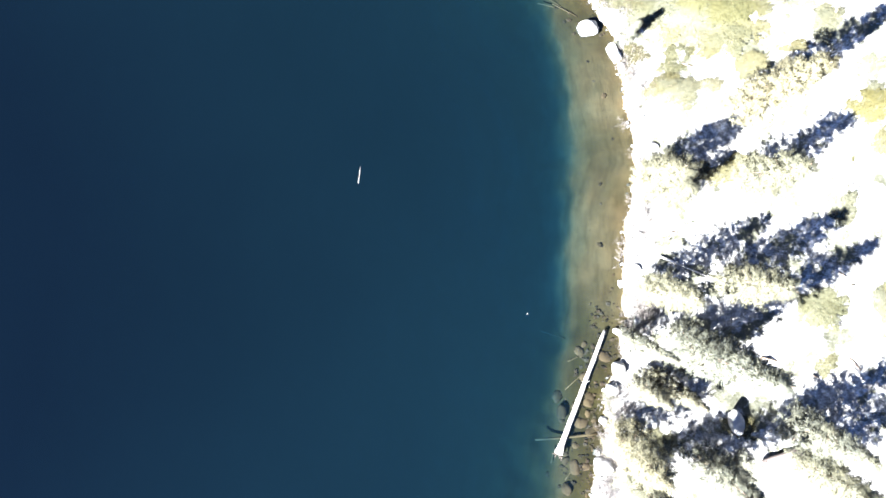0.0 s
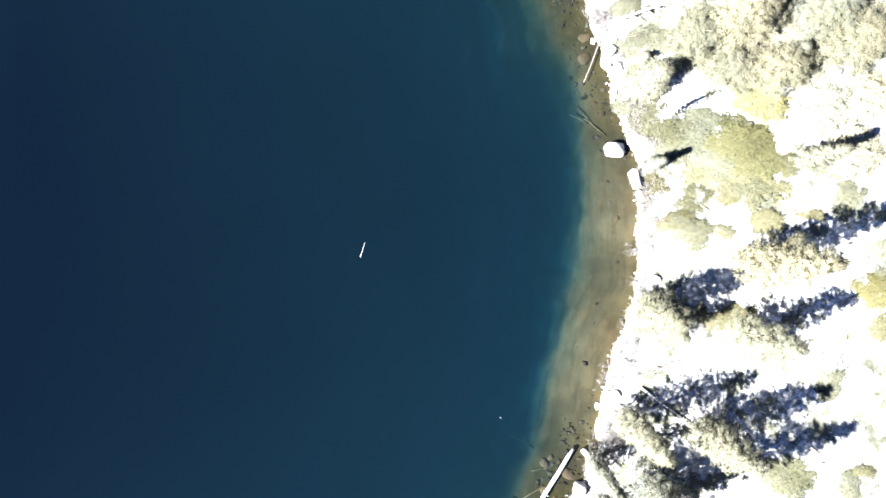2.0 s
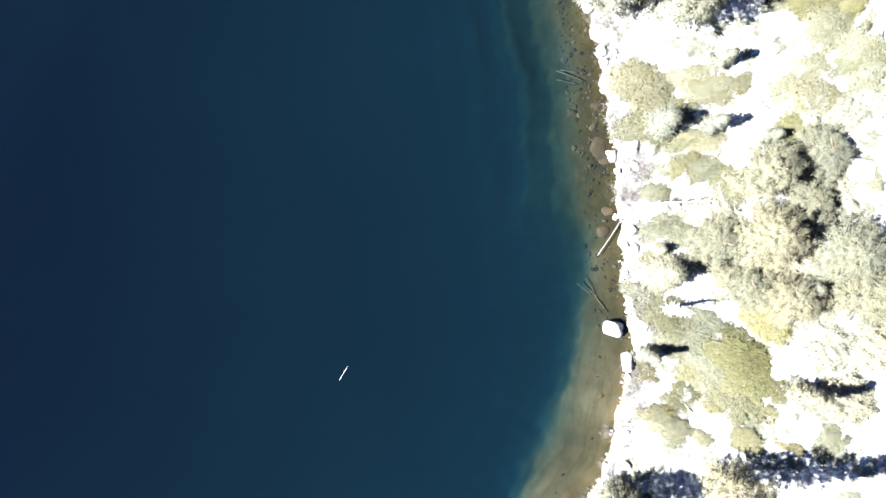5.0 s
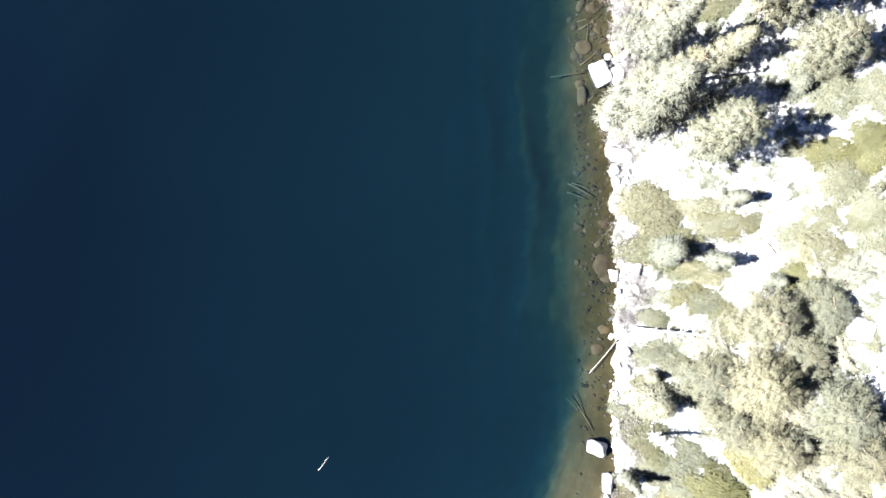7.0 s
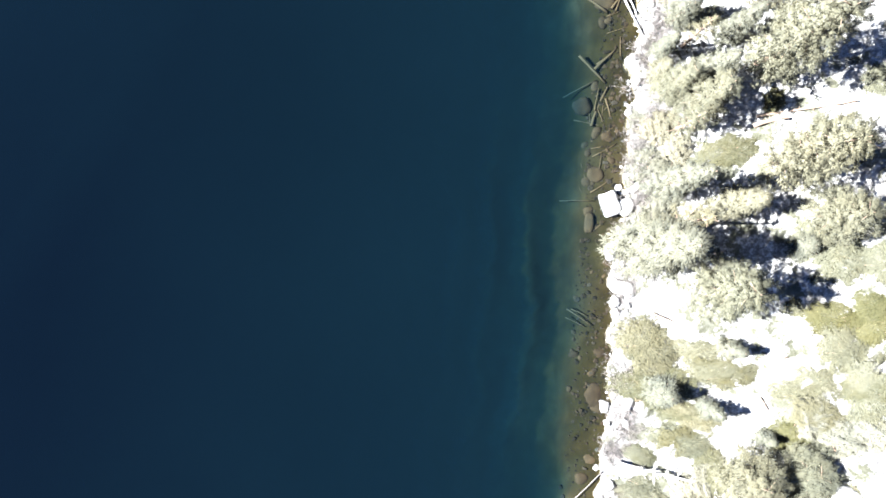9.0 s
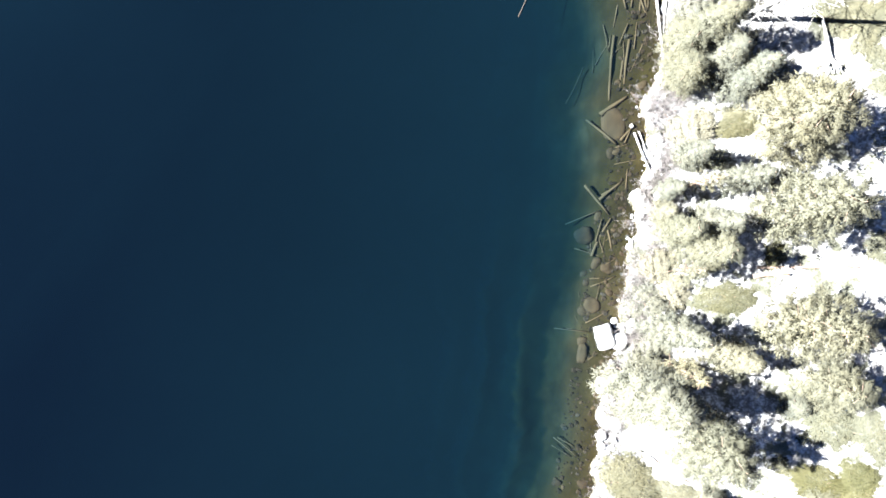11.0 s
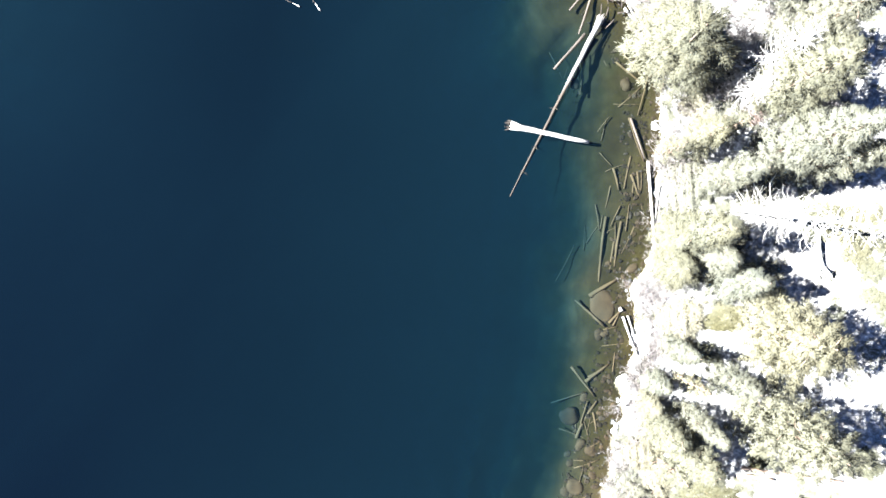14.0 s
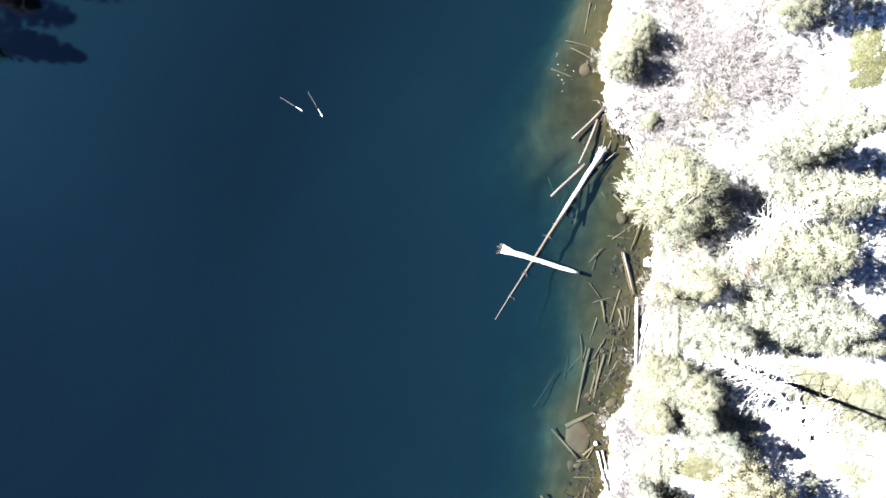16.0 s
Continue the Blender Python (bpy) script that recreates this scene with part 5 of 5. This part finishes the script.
log("sunken_log", (7.54, -15.55, -0.70), (7.83, -14.30, -0.60), 0.04, 0.03, M_SUNK, "waterlogged brown pole lying under the water", stubs=0, bend=0.015, seed=19, group="driftwood by the shore")
log("sunken_log", (8.51, -16.72, -0.50), (9.52, -15.27, -0.40), 0.04, 0.03, M_SUNK, "waterlogged brown pole lying under the water", stubs=0, bend=0.015, seed=69, group="driftwood by the shore")
log("sunken_log", (6.92, -6.01, -1.20), (8.72, -6.61, -0.90), 0.04, 0.03, M_SUNK, "waterlogged brown pole lying under the water", stubs=0, bend=0.015, seed=3, group="driftwood by the shore")
log("sunken_log", (8.84, -8.20, -0.60), (9.64, -7.78, -0.50), 0.04, 0.03, M_SUNK, "waterlogged brown pole lying under the water", stubs=0, bend=0.015, seed=83, group="driftwood by the shore")
log("sunken_log", (-31.52, 73.07, -0.30), (-30.26, 71.27, -0.30), 0.06, 0.04, M_SUNK, "waterlogged brown pole lying under the water", stubs=0, bend=0.015, seed=38, group="driftwood by the shore")
log("sunken_log", (-31.10, 73.21, -0.30), (-30.40, 71.96, -0.30), 0.05, 0.03, M_SUNK, "waterlogged brown pole lying under the water", stubs=0, bend=0.015, seed=33, group="driftwood by the shore")
log("sunken_log", (-30.90, 69.99, -0.40), (-29.13, 70.95, -0.20), 0.05, 0.03, M_SUNK, "waterlogged brown pole lying under the water", stubs=0, bend=0.015, seed=18, group="driftwood by the shore")
log("sunken_log", (-30.25, 69.88, -0.30), (-28.10, 70.45, -0.10), 0.04, 0.03, M_SUNK, "waterlogged brown pole lying under the water", stubs=0, bend=0.015, seed=55, group="driftwood by the shore")
log("sunken_log", (-30.22, 68.00, -0.70), (-28.63, 68.58, -0.40), 0.06, 0.04, M_SUNK, "waterlogged brown pole lying under the water", stubs=0, bend=0.015, seed=46, group="driftwood by the shore")
log("sunken_log", (-20.92, 65.57, -0.20), (-18.85, 65.14, -0.11), 0.07, 0.05, M_SUNK, "waterlogged brown pole lying under the water", stubs=0, bend=0.015, seed=20, group="driftwood by the shore")
log("sunken_log", (-21.60, 64.33, -0.25), (-21.18, 64.20, -0.30), 0.04, 0.03, M_SUNK, "waterlogged brown pole lying under the water", stubs=0, bend=0.015, seed=57, group="driftwood by the shore")
log("sunken_log", (-23.18, 63.86, -0.30), (-21.43, 61.44, -0.40), 0.05, 0.03, M_SUNK, "waterlogged brown pole lying under the water", stubs=0, bend=0.015, seed=65, group="driftwood by the shore")
log("sunken_log", (-22.67, 61.03, -0.50), (-23.25, 62.39, -0.30), 0.03, 0.02, M_SUNK, "waterlogged brown pole lying under the water", stubs=0, bend=0.015, seed=69, group="driftwood by the shore")
log("sunken_log", (-24.92, 62.42, -0.50), (-22.83, 61.42, -0.30), 0.03, 0.02, M_SUNK, "waterlogged brown pole lying under the water", stubs=0, bend=0.015, seed=79, group="driftwood by the shore")
log("sunken_log", (-22.88, 66.89, 0.00), (-23.14, 64.98, -0.10), 0.05, 0.03, M_WET, "waterlogged brown pole lying under the water", stubs=0, bend=0.015, seed=32, group="driftwood by the shore")
log("sunken_log", (-22.73, 65.95, -0.10), (-22.44, 64.04, -0.20), 0.04, 0.03, M_WET, "waterlogged brown pole lying under the water", stubs=0, bend=0.015, seed=47, group="driftwood by the shore")
log("driftwood", (-24.89, 68.08, 0.22), (-24.97, 67.43, 0.27), 0.03, 0.02, M_BROWNLOG, "twisted brown root in a tangle on the bank", stubs=0, bend=0.060, seed=37, group="driftwood by the shore")
log("driftwood", (-23.01, 67.76, 0.22), (-23.51, 68.30, 0.23), 0.04, 0.03, M_BROWNLOG, "twisted brown root in a tangle on the bank", stubs=0, bend=0.060, seed=76, group="driftwood by the shore")
log("driftwood", (-24.94, 68.03, 0.22), (-23.88, 67.29, 0.39), 0.04, 0.03, M_BROWNLOG, "twisted brown root in a tangle on the bank", stubs=0, bend=0.060, seed=57, group="driftwood by the shore")
log("driftwood", (-24.12, 68.58, 0.22), (-23.71, 67.56, 0.41), 0.04, 0.03, M_BROWNLOG, "twisted brown root in a tangle on the bank", stubs=0, bend=0.060, seed=80, group="driftwood by the shore")
log("driftwood", (-24.20, 68.83, 0.22), (-25.25, 68.72, 0.20), 0.04, 0.03, M_BROWNLOG, "twisted brown root in a tangle on the bank", stubs=0, bend=0.060, seed=35, group="driftwood by the shore")
log("driftwood", (-24.64, 68.39, 0.22), (-24.21, 69.53, 0.24), 0.04, 0.03, M_BROWNLOG, "twisted brown root in a tangle on the bank", stubs=0, bend=0.060, seed=23, group="driftwood by the shore")
log("driftwood", (-23.40, 68.09, 0.22), (-23.36, 69.28, 0.27), 0.04, 0.03, M_BROWNLOG, "twisted brown root in a tangle on the bank", stubs=0, bend=0.060, seed=60, group="driftwood by the shore")
log("driftwood", (-23.95, 67.98, 0.22), (-23.18, 67.83, 0.16), 0.04, 0.03, M_BROWNLOG, "twisted brown root in a tangle on the bank", stubs=0, bend=0.060, seed=78, group="driftwood by the shore")
log("driftwood", (-24.25, 67.07, 0.22), (-23.72, 66.26, 0.25), 0.04, 0.03, M_BROWNLOG, "twisted brown root in a tangle on the bank", stubs=0, bend=0.060, seed=74, group="driftwood by the shore")
log("driftwood", (-23.90, 68.80, 0.22), (-24.06, 68.08, 0.23), 0.04, 0.03, M_BROWNLOG, "twisted brown root in a tangle on the bank", stubs=0, bend=0.060, seed=73, group="driftwood by the shore")
log("driftwood", (-23.73, 67.21, 0.22), (-23.42, 66.31, 0.18), 0.05, 0.03, M_BROWNLOG, "twisted brown root in a tangle on the bank", stubs=0, bend=0.060, seed=91, group="driftwood by the shore")
log("driftwood", (-24.88, 67.70, 0.22), (-25.52, 68.48, 0.25), 0.03, 0.02, M_BROWNLOG, "twisted brown root in a tangle on the bank", stubs=0, bend=0.060, seed=1, group="driftwood by the shore")
log("driftwood", (-24.39, 67.48, 0.22), (-23.44, 67.93, 0.44), 0.05, 0.03, M_BROWNLOG, "twisted brown root in a tangle on the bank", stubs=0, bend=0.060, seed=53, group="driftwood by the shore")
log("driftwood", (-22.98, 67.29, 0.22), (-22.40, 67.74, 0.38), 0.05, 0.03, M_BROWNLOG, "twisted brown root in a tangle on the bank", stubs=0, bend=0.060, seed=1, group="driftwood by the shore")
log("fallen_branch", (20.87, -7.39, 3.17), (24.14, -8.59, 4.14), 0.09, 0.04, M_BARK, "dark fallen branch on the white ground", stubs=5, bend=0.03)
log("fallen_branch", (15.57, 0.46, 1.01), (17.49, 1.62, 1.19), 0.05, 0.02, M_BARK, "curved dark dead branch on the ground", stubs=3, bend=0.2)
log("fallen_log", (-2.43, 50.80, 1.28), (-1.45, 53.22, 2.24), 0.14, 0.10, M_BLEACH, "pale bare log lying on the slope", stubs=2)
log("fallen_branch", (3.88, 33.98, 0.47), (8.24, 34.62, 1.81), 0.05, 0.03, M_BARK, "thin dark branch lying on the ground", bend=0.03)
log("fallen_log", (-2.43, 61.53, 3.83), (-4.58, 63.43, 3.76), 0.16, 0.07, M_BLEACH, "bleached fallen trunk with spread roots on the slope", roots=0.9, stubs=2, seed=8)
log("fallen_log", (-6.02, 49.13, 0.27), (-4.07, 48.48, 0.52), 0.10, 0.07, M_BLEACH, "pale driftwood log on the bank")
log("fallen_log", (-23.12, 79.11, 3.32), (-20.49, 75.52, 2.79), 0.08, 0.04, M_TWIG, "thin pale fallen pole among dry brush")
log("fallen_log", (2.36, 48.56, 2.78), (6.42, 51.87, 5.06), 0.10, 0.05, M_BARK, "dark dead trunk lying under the trees", stubs=5)
log("fallen_log", (8.3, 24.2, 0.75), (15.2, 27.3, 3.1), 0.11, 0.03, M_BLEACH, "fallen bleached dead tree with upright bare branch stubs", stubs=90, seed=12, stub=0.65)
log("fallen_log", (15.15, -0.67, 0.62), (18.47, -2.32, 2.0), 0.09, 0.05, M_BLEACH, "white barkless fallen log in the shade of pines", stubs=6, seed=21)
log("fallen_log", (20.7, -14.3, 3.75), (23.4, -12.8, 4.75), 0.30, 0.26, M_TAN, "thick tan fallen log with a sawn end on the slope", seed=22)
log("fallen_branch", (15.24, 0.18, 0.75), (16.3, 0.95, 1.05), 0.05, 0.03, M_BARK, "curled dark dead branch on pale ground", bend=0.3, seed=23)
boulder(19.24, -11.69, 0.45, 0.80, 0.45, 20, ground_at(19.24, -11.69) + 0.15, 51, 0.5, M_GRANITE, "grey granite block in the shade of pines")
boulder(19.78, 30.85, 1.1, 0.75, 0.4, 15, ground_at(19.78, 30.85) - 0.12, 52, 0.5, M_GRANITE, "low pale granite boulder half sunk in the slope")
log("fallen_branch", (21.62, 13.68, 2.99), (22.20, 13.23, 3.78), 0.03, 0.015, M_BARK, "thin dark fallen branch on the pale slope", stubs=2, bend=0.06, seed=40)
log("fallen_branch", (25.11, -1.73, 4.77), (25.62, -2.29, 5.31), 0.05, 0.025, M_BARK, "thin dark fallen branch on the pale slope", stubs=2, bend=0.06, seed=41)
log("fallen_branch", (25.55, -2.57, 5.18), (26.87, -2.72, 5.45), 0.035, 0.018, M_BARK, "thin dark fallen branch on the pale slope", stubs=2, bend=0.06, seed=42)
log("fallen_branch", (25.58, -7.22, 4.94), (25.98, -7.94, 5.43), 0.05, 0.025, M_BARK, "thin dark fallen branch on the pale slope", stubs=2, bend=0.06, seed=43)
log("fallen_branch", (16.73, 12.71, 1.16), (17.45, 12.33, 1.46), 0.05, 0.025, M_BARK, "thin dark fallen branch on the pale slope", stubs=2, bend=0.06, seed=44)
log("fallen_branch", (17.76, 34.00, 5.18), (18.46, 33.18, 5.81), 0.03, 0.015, M_BARK, "thin dark fallen branch on the pale slope", stubs=2, bend=0.06, seed=45)
log("fallen_branch", (19.48, 31.87, 5.28), (19.72, 30.46, 5.35), 0.04, 0.02, M_BARK, "thin dark fallen branch on the pale slope", stubs=2, bend=0.06, seed=46)
log("fallen_branch", (6.68, 28.79, 0.47), (7.13, 28.38, 0.69), 0.04, 0.02, M_BARK, "thin dark fallen branch on the pale slope", stubs=2, bend=0.06, seed=47)
log("fallen_branch", (4.98, 46.30, 3.30), (5.73, 47.01, 3.62), 0.05, 0.025, M_BARK, "thin dark fallen branch on the pale slope", stubs=2, bend=0.06, seed=48)
log("fallen_branch", (2.58, 47.95, 2.70), (3.94, 49.25, 3.63), 0.16, 0.08, M_BARK, "dark dead trunk lying on the slope", stubs=2, bend=0.06, seed=49)
log("fallen_branch", (-4.96, 56.74, 1.60), (-4.28, 56.36, 2.01), 0.05, 0.025, M_BARK, "thin dark fallen branch on the pale slope", stubs=2, bend=0.06, seed=50)
log("fallen_branch", (-2.92, 55.62, 2.25), (-2.70, 56.29, 2.28), 0.05, 0.025, M_BARK, "thin dark fallen branch on the pale slope", stubs=2, bend=0.06, seed=51)
log("fallen_branch", (5.15, 45.20, 3.28), (4.80, 46.13, 3.29), 0.06, 0.03, M_BARK, "thin dark fallen branch on the pale slope", stubs=2, bend=0.06, seed=52)
log("fallen_branch", (-4.63, 56.51, 1.77), (-4.10, 56.26, 2.00), 0.06, 0.03, M_BARK, "thin dark fallen branch on the pale slope", stubs=2, bend=0.06, seed=53)
log("fallen_branch", (-18.67, 78.88, 4.26), (-18.03, 79.67, 4.73), 0.04, 0.02, M_BARK, "thin dark fallen branch on the pale slope", stubs=2, bend=0.06, seed=54)
log("fallen_branch", (-8.34, 53.65, 0.43), (-7.18, 53.03, 0.60), 0.03, 0.015, M_BARK, "thin dark fallen branch on the pale slope", stubs=2, bend=0.06, seed=55)
log("fallen_branch", (12.62, 33.25, 3.20), (13.61, 32.59, 3.60), 0.04, 0.02, M_BARK, "thin dark fallen branch on the pale slope", stubs=2, bend=0.06, seed=56)
log("fallen_branch", (12.40, 36.34, 3.81), (11.03, 35.24, 3.32), 0.04, 0.02, M_BARK, "thin dark fallen branch on the pale slope", stubs=2, bend=0.06, seed=57)
CHIP_A, CHIP_B = (-30.64, 68.80), (-27.78, 67.23)


cv, cf = [], []
for k in range(11):
    a, b, s, i = rng.uniform(0, 1), rng.uniform(-0.6, 0.6), rng.uniform(0.02, 0.04), len(cv)
    x, y = CHIP_A[0] + a * (CHIP_B[0] - CHIP_A[0]) + b, CHIP_A[1] + a * (CHIP_B[1] - CHIP_A[1]) + b
    cv += [(x + s * 1.5, y, 0.01), (x, y + s, 0.01), (x - s * 1.3, y + 0.2 * s, 0.01), (x, y - s, 0.01), (x, y, 0.05)]
    cf += [(i, i + 1, i + 4), (i + 1, i + 2, i + 4), (i + 2, i + 3, i + 4), (i + 3, i, i + 4)]
tagged(mesh_object("floating_chips", cv, cf, M_BLEACH), "white chips of wood floating near the bank", "driftwood", kind="stuff")

dead = tagged(snag(5, 16.0, 0.17, 2.5), "tall leaning bleached dead conifer with long bare branches", "tree")
dead.matrix_basis = Matrix.Translation((-8.25, 61.8, ground_at(-8.25, 61.8))) @ Vector((1.3, -1.5, 16.0)).to_track_quat("Z", "Y").to_matrix().to_4x4()

# thin sunken poles strewn over the shallow bed
for k in range(34):
    x, y = by_shore(36, 51, -2.5, -0.5) if k < 22 else by_shore(52, 63, -4.0, -0.8)
    ln, g = rng.uniform(0.7, 2.3), rng.uniform(0.6, 2.7)
    u, v = x + ln * math.cos(g), y + ln * math.sin(g)
    if inland([(u, v)])[0] > -0.2:
        continue
    r = rng.uniform(0.03, 0.065)
    log("sunken_log", (x, y, min(ground_at(x, y) + r, -0.1)), (u, v, min(ground_at(u, v) + r, -0.1)), r, 0.6 * r, M_SUNK, "thin waterlogged brown pole lying under the water", bend=0.02, seed=k, group="driftwood by the shore")
